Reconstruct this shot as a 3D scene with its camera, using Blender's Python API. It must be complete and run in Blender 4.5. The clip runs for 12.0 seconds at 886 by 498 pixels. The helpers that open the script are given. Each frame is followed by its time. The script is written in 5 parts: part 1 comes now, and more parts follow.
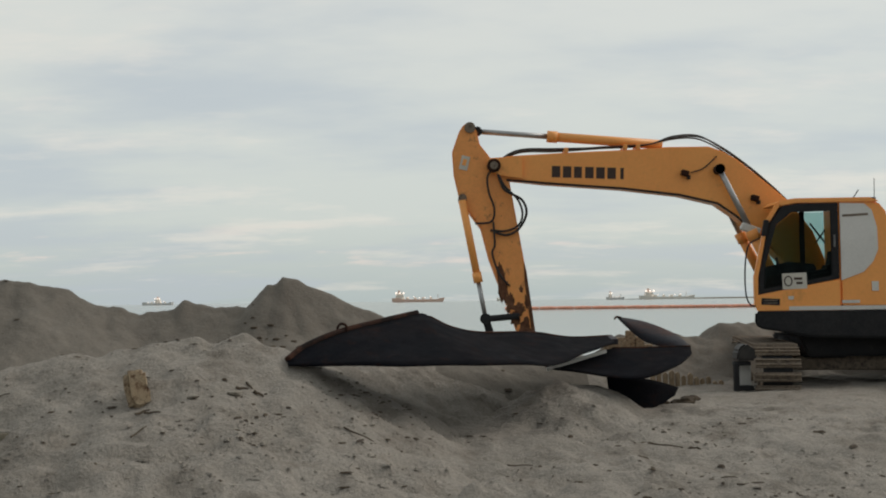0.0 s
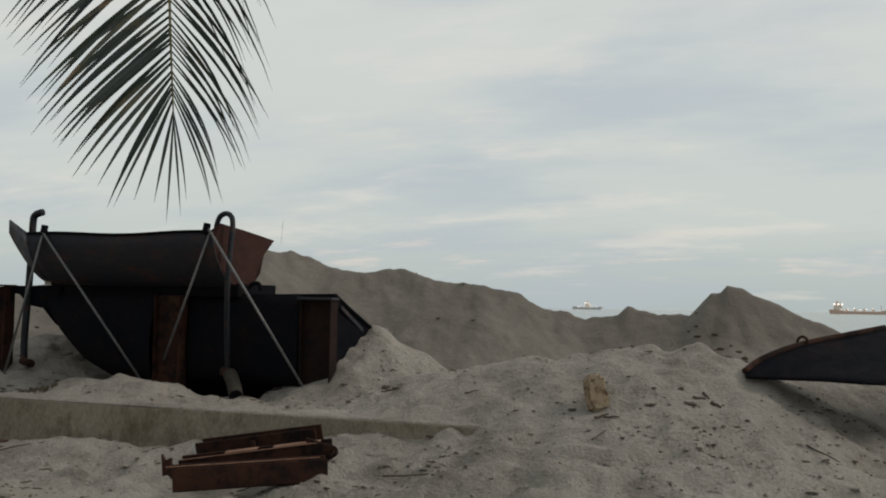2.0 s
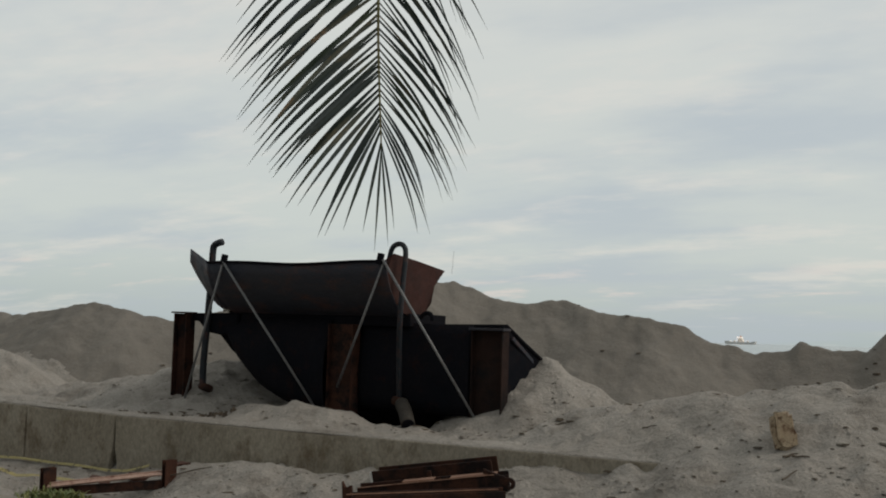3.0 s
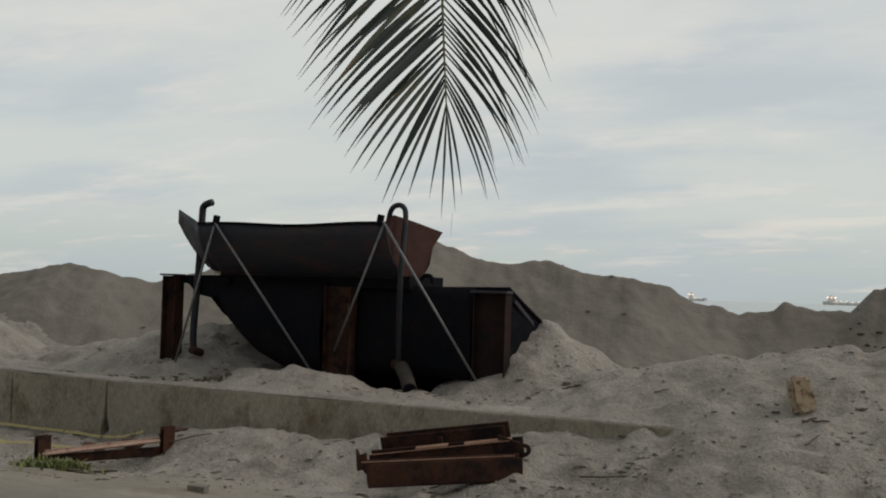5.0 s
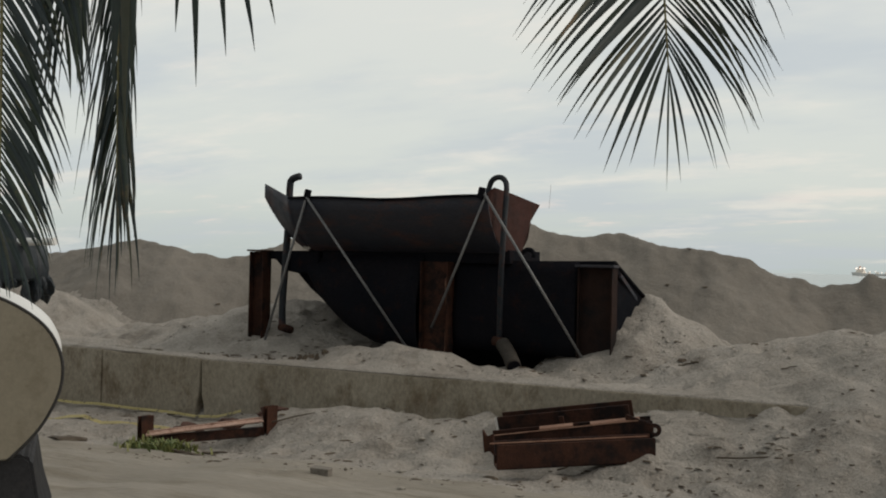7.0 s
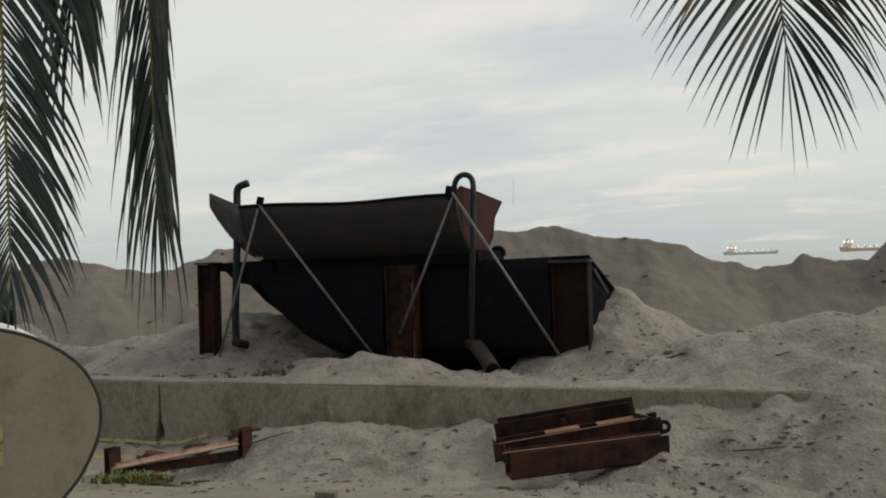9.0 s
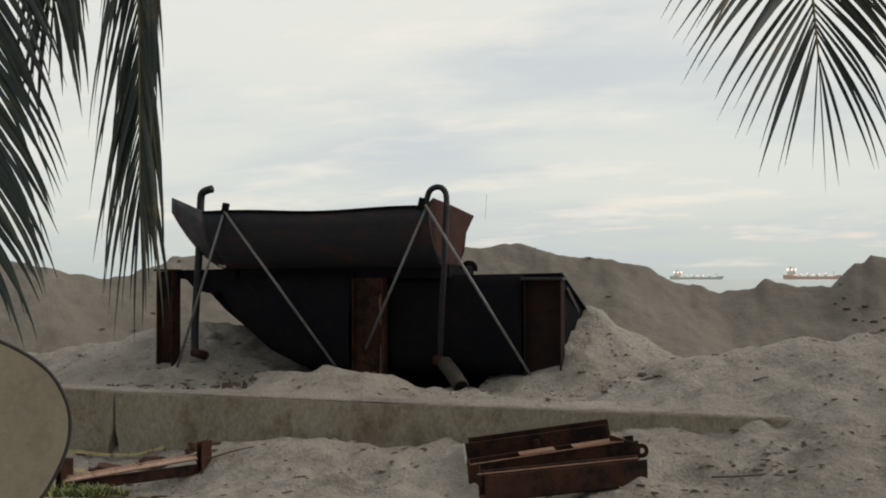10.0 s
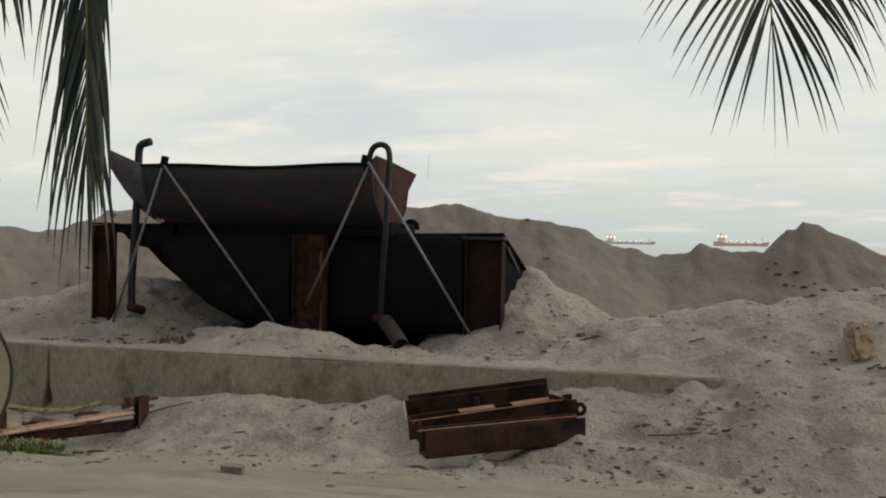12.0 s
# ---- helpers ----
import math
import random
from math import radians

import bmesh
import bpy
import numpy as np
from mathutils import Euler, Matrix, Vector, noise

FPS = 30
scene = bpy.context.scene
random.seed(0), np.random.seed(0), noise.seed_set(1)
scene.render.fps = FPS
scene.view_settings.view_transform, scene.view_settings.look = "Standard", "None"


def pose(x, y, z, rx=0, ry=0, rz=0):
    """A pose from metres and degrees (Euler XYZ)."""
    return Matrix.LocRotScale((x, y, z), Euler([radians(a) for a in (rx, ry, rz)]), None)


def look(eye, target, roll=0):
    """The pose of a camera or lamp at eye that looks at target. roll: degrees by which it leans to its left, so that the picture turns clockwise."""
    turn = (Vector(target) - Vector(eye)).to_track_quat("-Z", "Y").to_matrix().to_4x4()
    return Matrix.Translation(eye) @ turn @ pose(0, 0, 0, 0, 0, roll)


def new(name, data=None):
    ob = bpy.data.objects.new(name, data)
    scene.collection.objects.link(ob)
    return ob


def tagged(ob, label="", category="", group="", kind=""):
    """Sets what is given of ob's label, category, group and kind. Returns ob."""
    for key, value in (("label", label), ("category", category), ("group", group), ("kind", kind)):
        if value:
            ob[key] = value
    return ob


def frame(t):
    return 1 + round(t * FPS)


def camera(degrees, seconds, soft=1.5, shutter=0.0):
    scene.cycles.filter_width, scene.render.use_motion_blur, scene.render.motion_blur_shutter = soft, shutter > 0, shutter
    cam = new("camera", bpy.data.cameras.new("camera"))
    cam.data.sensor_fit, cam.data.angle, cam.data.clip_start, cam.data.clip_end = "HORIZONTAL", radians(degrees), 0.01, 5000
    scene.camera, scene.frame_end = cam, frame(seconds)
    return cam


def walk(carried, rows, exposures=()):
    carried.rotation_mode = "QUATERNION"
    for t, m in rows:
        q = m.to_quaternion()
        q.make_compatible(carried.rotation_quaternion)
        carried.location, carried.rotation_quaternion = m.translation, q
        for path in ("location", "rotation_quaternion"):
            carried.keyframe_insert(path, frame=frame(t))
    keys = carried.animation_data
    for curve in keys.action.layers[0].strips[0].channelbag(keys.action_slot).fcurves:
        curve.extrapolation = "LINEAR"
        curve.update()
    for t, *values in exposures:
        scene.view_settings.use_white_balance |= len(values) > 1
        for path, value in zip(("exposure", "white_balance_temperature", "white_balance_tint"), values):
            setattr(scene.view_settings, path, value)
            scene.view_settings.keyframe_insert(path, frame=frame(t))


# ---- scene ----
cam = camera(42.8, 12.0, soft=1.95)
PATH = [
    (0, (-0.318, 1.981, 1.742), (-0.316, 3.979, 1.833), -0.7),
    (0.5, (-0.338, 2.008, 1.745), (-0.578, 3.991, 1.837), 0.9),
    (1, (-0.407, 2.004, 1.755), (-0.782, 3.967, 1.841), 1.8),
    (1.5, (-0.459, 1.975, 1.745), (-1.077, 3.876, 1.818), 1.6),
    (2, (-0.583, 1.915, 1.761), (-1.313, 3.774, 1.861), 1.0),
    (2.5, (-0.758, 1.874, 1.754), (-1.645, 3.663, 1.859), -1.0),
    (3, (-0.87, 1.844, 1.751), (-1.835, 3.589, 1.9), 1.8),
    (5, (-1.475, 1.8, 1.801), (-2.368, 3.588, 1.877), 1.7),
    (5.5, (-1.637, 1.792, 1.797), (-2.511, 3.591, 1.822), 0.2),
    (6, (-1.867, 1.775, 1.775), (-2.853, 3.515, 1.81), -0.3),
    (6.5, (-2.153, 1.791, 1.793), (-3.132, 3.535, 1.82), -0.0),
    (7, (-2.426, 1.74, 1.793), (-3.358, 3.509, 1.821), 1.3),
    (9, (-3.501, 1.752, 1.845), (-4.243, 3.609, 1.869), -1.8),
    (9.5, (-3.718, 1.819, 1.821), (-4.404, 3.697, 1.875), -1.5),
    (10, (-3.833, 1.952, 1.821), (-4.49, 3.84, 1.873), -0.1),
    (10.5, (-3.903, 1.955, 1.807), (-4.494, 3.866, 1.772), 0.2),
    (11, (-3.9, 1.949, 1.804), (-4.498, 3.857, 1.778), 0.2),
    (11.5, (-3.909, 1.953, 1.814), (-4.544, 3.849, 1.768), 0.3),
    (12, (-3.902, 1.937, 1.793), (-4.45, 3.861, 1.777), 0.9),
]
walk(cam, [(t, look(eye, target, roll)) for t, eye, target, roll in PATH],
     exposures=[(0, -0.02, 6600, 10), (1.4, -0.09, 6580, 10), (2, -0.09, 6570, 10), (3, -0.10, 6550, 10), (5, -0.07, 6620, 11), (5.5, 0.03, 6650, 11), (6.3, 0.08, 6700, 11), (9, 0.11, 6800, 12), (9.6, 0.17, 6830, 12), (10.5, 0.20, 6880, 12), (12, 0.25, 6930, 13)])

# ---- light ----
SUN_EL, SUN_AZ = 36.0, 76.0          # elevation; compass turn from +y towards +x
world = bpy.data.worlds.new("overcast_evening")
scene.world = world
world.use_nodes = True
wn, wl = world.node_tree.nodes, world.node_tree.links
wn.clear()
w_out = wn.new("ShaderNodeOutputWorld")
w_bg = wn.new("ShaderNodeBackground")
w_sky = wn.new("ShaderNodeTexSky")
w_sky.sky_type, w_sky.sun_disc = "NISHITA", False
w_sky.sun_elevation, w_sky.sun_rotation = radians(SUN_EL), radians(SUN_AZ)
w_sky.air_density, w_sky.dust_density = 1.0, 2.0
w_dim = wn.new("ShaderNodeMix")
w_dim.data_type, w_dim.blend_type = "RGBA", "MULTIPLY"
w_dim.inputs[0].default_value = 1.0
w_dim.inputs[7].default_value = (0.10, 0.10, 0.10, 1)
wl.new(w_sky.outputs[0], w_dim.inputs[6])
w_co = wn.new("ShaderNodeTexCoord")
w_sep = wn.new("ShaderNodeSeparateXYZ")
wl.new(w_co.outputs["Generated"], w_sep.inputs[0])


def w_math(op, a, b):
    n = wn.new("ShaderNodeMath")
    n.operation = op
    for i, v in enumerate((a, b)):
        if isinstance(v, (int, float)):
            n.inputs[i].default_value = v
        else:
            wl.new(v, n.inputs[i])
    return n.outputs[0]


# a cloud deck seen in perspective: the direction is laid out on a level sheet overhead
w_den = w_math("ADD", w_math("MAXIMUM", w_sep.outputs[2], 0.0), 0.16)
w_vec = wn.new("ShaderNodeCombineXYZ")
wl.new(w_math("DIVIDE", w_sep.outputs[0], w_den), w_vec.inputs[0])
wl.new(w_math("MULTIPLY", w_math("DIVIDE", w_sep.outputs[1], w_den), 1.7), w_vec.inputs[1])


def w_noise(scale, detail, rough, lo, hi, shift):
    mp = wn.new("ShaderNodeMapping")
    mp.inputs[1].default_value = (shift, shift * 0.7, shift * 0.3)
    wl.new(w_vec.outputs[0], mp.inputs[0])
    n = wn.new("ShaderNodeTexNoise")
    n.inputs["Scale"].default_value, n.inputs["Detail"].default_value, n.inputs["Roughness"].default_value = scale, detail, rough
    wl.new(mp.outputs[0], n.inputs[0])
    r = wn.new("ShaderNodeMapRange")
    r.interpolation_type = "SMOOTHSTEP"
    r.inputs[1].default_value, r.inputs[2].default_value = lo, hi
    wl.new(n.outputs[0], r.inputs[0])
    return r.outputs[0]


def w_mix(fac, a, b):
    n = wn.new("ShaderNodeMix")
    n.data_type = "RGBA"
    if isinstance(fac, (int, float)):
        n.inputs[0].default_value = fac
    else:
        wl.new(fac, n.inputs[0])
    for i, v in ((6, a), (7, b)):
        if isinstance(v, tuple):
            n.inputs[i].default_value = (*v, 1)
        else:
            wl.new(v, n.inputs[i])
    return n.outputs[2]


w_up = wn.new("ShaderNodeMapRange")
w_up.inputs[1].default_value, w_up.inputs[2].default_value = 0.0, 0.26
wl.new(w_sep.outputs[2], w_up.inputs[0])
deck = w_mix(w_up.outputs[0], (0.62, 0.68, 0.655), (0.74, 0.765, 0.725))
# bluish haze along the horizon
w_haze = wn.new("ShaderNodeMapRange")
w_haze.inputs[1].default_value, w_haze.inputs[2].default_value = 0.0, 0.075
wl.new(w_sep.outputs[2], w_haze.inputs[0])
deck = w_mix(w_haze.outputs[0], (0.50, 0.575, 0.575), deck)
deck = w_mix(w_math("MULTIPLY", w_noise(0.9, 5, 0.55, 0.40, 0.68, 3.1), 0.75), deck, (0.52, 0.585, 0.635))
deck = w_mix(w_math("MULTIPLY", w_noise(1.6, 6, 0.6, 0.50, 0.72, 9.4), 0.55), deck, (0.86, 0.82, 0.745))
# small lit clouds low over the sea
w_lo, w_hi = wn.new("ShaderNodeMapRange"), wn.new("ShaderNodeMapRange")
w_lo.inputs[1].default_value, w_lo.inputs[2].default_value = 0.020, 0.036
w_hi.inputs[1].default_value, w_hi.inputs[2].default_value = 0.075, 0.045
wl.new(w_sep.outputs[2], w_lo.inputs[0])
wl.new(w_sep.outputs[2], w_hi.inputs[0])
w_band = w_math("MULTIPLY", w_lo.outputs[0], w_hi.outputs[0])
deck = w_mix(w_math("MULTIPLY", w_math("MULTIPLY", w_noise(2.2, 5, 0.55, 0.54, 0.70, 21.0), w_band), 0.7), deck, (0.86, 0.76, 0.70))
w_col = w_mix(0.88, w_dim.outputs[2], deck)
# the evening sky is brightest over the sea and duller inland
w_in = wn.new("ShaderNodeMapRange")
for k, v in enumerate((-0.9, 0.45, 0.58, 1.0)):
    w_in.inputs[k + 1].default_value = v
wl.new(w_sep.outputs[1], w_in.inputs[0])
w_col = w_mix(w_in.outputs[0], (0.0, 0.0, 0.0), w_col)
wl.new(w_col, w_bg.inputs[0])
w_bg.inputs[1].default_value = 1.0
wl.new(w_bg.outputs[0], w_out.inputs[0])

sun = new("sun", bpy.data.lights.new("sun", "SUN"))
sun.data.energy, sun.data.angle, sun.data.color = 1.10, radians(28), (1.0, 0.92, 0.82)
sun.matrix_world = look((40 * math.sin(radians(SUN_AZ)), 40 * math.cos(radians(SUN_AZ)), 40 * math.tan(radians(SUN_EL))), (0, 0, 0))


# ---- materials ----
def material(name, base, second, rough=0.8, metal=0.0, scale=6.0, fine=60.0, bump=0.3, third=None, thr=(0.45, 0.65), dist=0.01, spec=0.5, stretch=(1, 1, 1), mid=0.0, grainy=1.0):
    """A surface of two colours mixed by broad noise, darkened by fine grain, with an optional third colour in patches."""
    m = bpy.data.materials.new(name)
    m.use_nodes = True
    nt = m.node_tree
    b = nt.nodes["Principled BSDF"]
    co = nt.nodes.new("ShaderNodeTexCoord")
    mp = nt.nodes.new("ShaderNodeMapping")
    mp.inputs[3].default_value = stretch
    nt.links.new(co.outputs["Object"], mp.inputs[0])

    def tex(s, d=6, r=0.6):
        n = nt.nodes.new("ShaderNodeTexNoise")
        n.inputs["Scale"].default_value, n.inputs["Detail"].default_value, n.inputs["Roughness"].default_value = s, d, r
        nt.links.new(mp.outputs[0], n.inputs[0])
        return n.outputs[0]

    def rng(src, lo, hi, a=0.0, c=1.0):
        r = nt.nodes.new("ShaderNodeMapRange")
        for i, v in enumerate((lo, hi, a, c)):
            r.inputs[i + 1].default_value = v
        nt.links.new(src, r.inputs[0])
        return r.outputs[0]

    def mix(fac, a, c, kind="MIX"):
        n = nt.nodes.new("ShaderNodeMix")
        n.data_type, n.blend_type = "RGBA", kind
        if isinstance(fac, float):
            n.inputs[0].default_value = fac
        else:
            nt.links.new(fac, n.inputs[0])
        for i, v in ((6, a), (7, c)):
            if isinstance(v, tuple):
                n.inputs[i].default_value = (*v, 1)
            else:
                nt.links.new(v, n.inputs[i])
        return n.outputs[2]

    col = mix(rng(tex(scale), 0.35, 0.65), base, second)
    if third:
        col = mix(rng(tex(scale * 2.3, 8, 0.7), *thr), col, third)
    grain = tex(fine, 4, 0.7)
    gcol = nt.nodes.new("ShaderNodeCombineColor")
    g = rng(grain, 0.3, 0.7, 1 - 0.28 * grainy, 1 + 0.2 * grainy)
    for i in range(3):
        nt.links.new(g, gcol.inputs[i])
    col = mix(1.0, col, gcol.outputs[0], "MULTIPLY")
    nt.links.new(col, b.inputs["Base Color"])
    nt.links.new(rng(tex(scale * 3), 0.3, 0.7, max(rough - 0.12, 0.02), min(rough + 0.12, 1)), b.inputs["Roughness"])
    b.inputs["Metallic"].default_value = metal
    b.inputs["Specular IOR Level"].default_value = spec
    if bump and mid:
        add = nt.nodes.new("ShaderNodeMath")
        add.operation = "MULTIPLY_ADD"
        nt.links.new(tex(mid, 5, 0.65), add.inputs[0])
        add.inputs[1].default_value = 3.0
        nt.links.new(grain, add.inputs[2])
        grain = add.outputs[0]
    if bump:
        bp = nt.nodes.new("ShaderNodeBump")
        bp.inputs["Strength"].default_value, bp.inputs["Distance"].default_value = bump, dist
        nt.links.new(grain, bp.inputs["Height"])
        nt.links.new(bp.outputs[0], b.inputs["Normal"])
    return m


SAND = material("sand", (0.288, 0.264, 0.233), (0.357, 0.329, 0.294), 0.95, scale=0.9, fine=34, bump=0.8, grainy=0.7, third=(0.195, 0.173, 0.148), thr=(0.50, 0.70), dist=0.030, spec=0.15, mid=7.0)
# nearly the same sand hue, darker, for the tall heaps behind
DARKSAND = material("darker_heap_sand", (0.168, 0.153, 0.133), (0.206, 0.188, 0.164), 0.95, scale=0.6, fine=22, grainy=0.4, bump=0.5, third=(0.152, 0.138, 0.121), thr=(0.50, 0.72), dist=0.03, spec=0.15, mid=4.0)
ROADSAND = material("driven_sand_track", (0.250, 0.226, 0.190), (0.312, 0.284, 0.243), 0.95, scale=1.3, fine=30, bump=0.6, grainy=0.5, third=(0.195, 0.170, 0.132), thr=(0.50, 0.68), dist=0.025, spec=0.15, stretch=(0.22, 1.6, 1), mid=6.0)
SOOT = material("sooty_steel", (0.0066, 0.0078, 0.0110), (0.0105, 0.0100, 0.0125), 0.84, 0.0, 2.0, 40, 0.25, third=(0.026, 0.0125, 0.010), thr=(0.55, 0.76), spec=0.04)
HULL = material("rusty_dark_steel", (0.023, 0.028, 0.041), (0.031, 0.030, 0.037), 0.58, 0.0, 1.4, 45, 0.3, third=(0.080, 0.035, 0.026), thr=(0.50, 0.72), spec=0.28, stretch=(0.6, 1, 1.5))
RUST = material("rusty_steel", (0.037, 0.0168, 0.0118), (0.068, 0.029, 0.018), 0.85, 0.0, 1.7, 60, 0.5, third=(0.014, 0.0095, 0.009), thr=(0.46, 0.60), spec=0.16)
DARKRUST = material("dark_brown_rust", (0.018, 0.0110, 0.0095), (0.032, 0.0165, 0.0125), 0.85, 0.0, 1.3, 60, 0.4, third=(0.011, 0.0095, 0.010), thr=(0.46, 0.64), spec=0.14)
MAROON = material("maroon_primer_rust", (0.042, 0.019, 0.016), (0.062, 0.026, 0.021), 0.85, 0.0, 3.0, 50, 0.3, third=(0.030, 0.016, 0.014), thr=(0.5, 0.7), spec=0.2)
PINKRAIL = material("pinkish_worn_rail", (0.36, 0.23, 0.18), (0.44, 0.30, 0.24), 0.7, 0.0, 5.0, 60, 0.3, third=(0.16, 0.07, 0.045), thr=(0.52, 0.7), spec=0.3)
RUSTLT = material("orange_rust", (0.19, 0.100, 0.066), (0.25, 0.145, 0.10), 0.85, 0.0, 5.0, 60, 0.4, third=(0.10, 0.04, 0.025), thr=(0.5, 0.7), spec=0.3)
PIPE = material("worn_galvanised_pipe", (0.15, 0.155, 0.16), (0.21, 0.21, 0.21), 0.55, 0.2, 6.0, 50, 0.2, third=(0.10, 0.06, 0.045), thr=(0.55, 0.75))
DPIPE = material("dark_painted_pipe", (0.012, 0.017, 0.022), (0.020, 0.024, 0.030), 0.62, 0.0, 4.0, 50, 0.2, third=(0.075, 0.032, 0.024), thr=(0.52, 0.70), spec=0.3)
OLDPIPE = material("dull_brown_pipe", (0.036, 0.033, 0.029), (0.054, 0.048, 0.040), 0.75, 0.0, 5.0, 50, 0.3, third=(0.05, 0.035, 0.028), thr=(0.5, 0.7), spec=0.2)
MUD = material("rust_and_mud", (0.15, 0.070, 0.040), (0.20, 0.10, 0.06), 0.9, 0.0, 6.0, 60, 0.5, third=(0.07, 0.035, 0.022), thr=(0.48, 0.66), spec=0.15)
CONC = material("stained_concrete", (0.272, 0.239, 0.185), (0.330, 0.294, 0.234), 0.92, 0.0, 1.0, 26, 0.5, third=(0.165, 0.130, 0.090), thr=(0.50, 0.66), spec=0.2, stretch=(1.1, 1, 0.7), mid=9.0)
YELLOW = material("excavator_yellow_paint", (1.0, 0.43, 0.115), (0.97, 0.40, 0.105), 0.40, 0.0, 1.2, 25, 0.05, third=(0.62, 0.28, 0.08), thr=(0.60, 0.82), grainy=0.2)
YWORN = material("worn_yellow_paint", (0.97, 0.41, 0.12), (0.90, 0.36, 0.105), 0.55, 0.0, 2.2, 30, 0.15, third=(0.20, 0.085, 0.045), thr=(0.58, 0.70), grainy=0.35)
BLACKP = material("black_machine_paint", (0.021, 0.022, 0.025), (0.030, 0.030, 0.032), 0.72, 0.0, 3.0, 40, 0.1, third=(0.06, 0.055, 0.05), thr=(0.6, 0.8), spec=0.2)
RUBBER = material("black_hose_rubber", (0.016, 0.015, 0.015), (0.03, 0.027, 0.025), 0.6, 0.0, 8.0, 60, 0.1)
CHROME = material("chromed_rod", (0.42, 0.43, 0.44), (0.36, 0.37, 0.38), 0.42, 0.7, 4.0, 50, 0.05, grainy=0.2)
TRACK = material("muddy_track_steel", (0.19, 0.150, 0.115), (0.27, 0.22, 0.17), 0.8, 0.1, 5.0, 50, 0.4, third=(0.04, 0.03, 0.025), thr=(0.5, 0.7))
GREYP = material("grey_panel_paint", (0.66, 0.65, 0.62), (0.72, 0.71, 0.68), 0.5, 0.0, 2.0, 30, 0.05, third=(0.36, 0.34, 0.31), thr=(0.62, 0.8), grainy=0.25)
WHITE = material("white_paint", (0.74, 0.74, 0.72), (0.68, 0.68, 0.66), 0.5, 0.0, 2.0, 30, 0.05, grainy=0.2)
SIGNP = material("paper_notice", (0.66, 0.64, 0.58), (0.58, 0.56, 0.50), 0.8, 0.0, 6.0, 40, 0.05, grainy=0.2)
DARKINK = material("dark_lettering", (0.045, 0.025, 0.02), (0.06, 0.035, 0.025), 0.6, 0.0, 8.0, 60, 0.0)
CANVAS = material("cream_sidecar_panel", (0.205, 0.180, 0.132), (0.245, 0.216, 0.162), 0.6, 0.0, 1.8, 40, 0.1, third=(0.145, 0.118, 0.080), thr=(0.5, 0.72), grainy=0.35)
TRIM = material("black_rubber_trim", (0.02, 0.018, 0.017), (0.03, 0.028, 0.026), 0.6, 0.0, 8.0, 60, 0.1)
LEAF = material("palm_leaf", (0.015, 0.027, 0.027), (0.026, 0.038, 0.030), 0.5, 0.0, 2.6, 40, 0.1, third=(0.105, 0.080, 0.042), thr=(0.54, 0.74))
# each blade takes its own shade, from blue-green to dry brown
lt = LEAF.node_tree
l_in = lt.nodes["Principled BSDF"].inputs["Base Color"]
l_info, l_ramp, l_mix = lt.nodes.new("ShaderNodeObjectInfo"), lt.nodes.new("ShaderNodeValToRGB"), lt.nodes.new("ShaderNodeMix")
l_mix.data_type, l_mix.blend_type = "RGBA", "MULTIPLY"
l_mix.inputs[0].default_value = 1.0
l_ramp.color_ramp.elements[0].color = (0.62, 0.80, 1.00, 1)
l_ramp.color_ramp.elements[1].color = (2.6, 1.6, 1.1, 1)
for at, col in ((0.55, (1.0, 1.05, 1.0)), (0.85, (1.5, 1.5, 1.0))):
    l_ramp.color_ramp.elements.new(at).color = (*col, 1)
lt.links.new(l_info.outputs["Random"], l_ramp.inputs[0])
lt.links.new(l_in.links[0].from_socket, l_mix.inputs[6])
lt.links.new(l_ramp.outputs[0], l_mix.inputs[7])
lt.links.new(l_mix.outputs[2], l_in)
RACHIS = material("palm_midrib", (0.16, 0.15, 0.06), (0.20, 0.17, 0.08), 0.55, 0.0, 5.0, 40, 0.1)
BARK = material("palm_bark", (0.16, 0.14, 0.12), (0.22, 0.20, 0.17), 0.9, 0.0, 4.0, 30, 0.5, third=(0.08, 0.07, 0.06), thr=(0.5, 0.7))
GRASS = material("weeds", (0.085, 0.13, 0.035), (0.17, 0.17, 0.05), 0.6, 0.0, 9.0, 60, 0.1)
WOOD = material("weathered_wood", (0.26, 0.19, 0.12), (0.34, 0.26, 0.17), 0.85, 0.0, 5.0, 50, 0.4, third=(0.12, 0.08, 0.05), thr=(0.5, 0.72), stretch=(1, 1, 0.3))
TAN = material("tan_broken_block", (0.38, 0.31, 0.22), (0.33, 0.25, 0.165), 0.9, 0.0, 7.0, 60, 0.5, third=(0.12, 0.07, 0.045), thr=(0.48, 0.64), spec=0.15)
TARP = material("dark_tarpaulin", (0.010, 0.015, 0.020), (0.018, 0.025, 0.031), 0.6, 0.0, 4.0, 40, 0.3, third=(0.05, 0.06, 0.07), thr=(0.55, 0.75))
TWIG = material("dead_leaf_litter", (0.055, 0.04, 0.028), (0.10, 0.075, 0.05), 0.85, 0.0, 6.0, 60, 0.2)
STONE = material("pale_rubble", (0.30, 0.275, 0.235), (0.38, 0.35, 0.305), 0.9, 0.0, 6.0, 50, 0.5, third=(0.17, 0.15, 0.12), thr=(0.46, 0.64))
ORANGE = material("orange_float", (1.0, 0.46, 0.31), (0.95, 0.40, 0.27), 0.6, 0.0, 0.2, 2, 0.0)
# ship paints are paled to carry the haze of distance
SHIPRED = material("haze_paled_red_hull", (0.86, 0.60, 0.48), (0.80, 0.56, 0.46), 0.7, 0.0, 0.1, 1, 0.0)
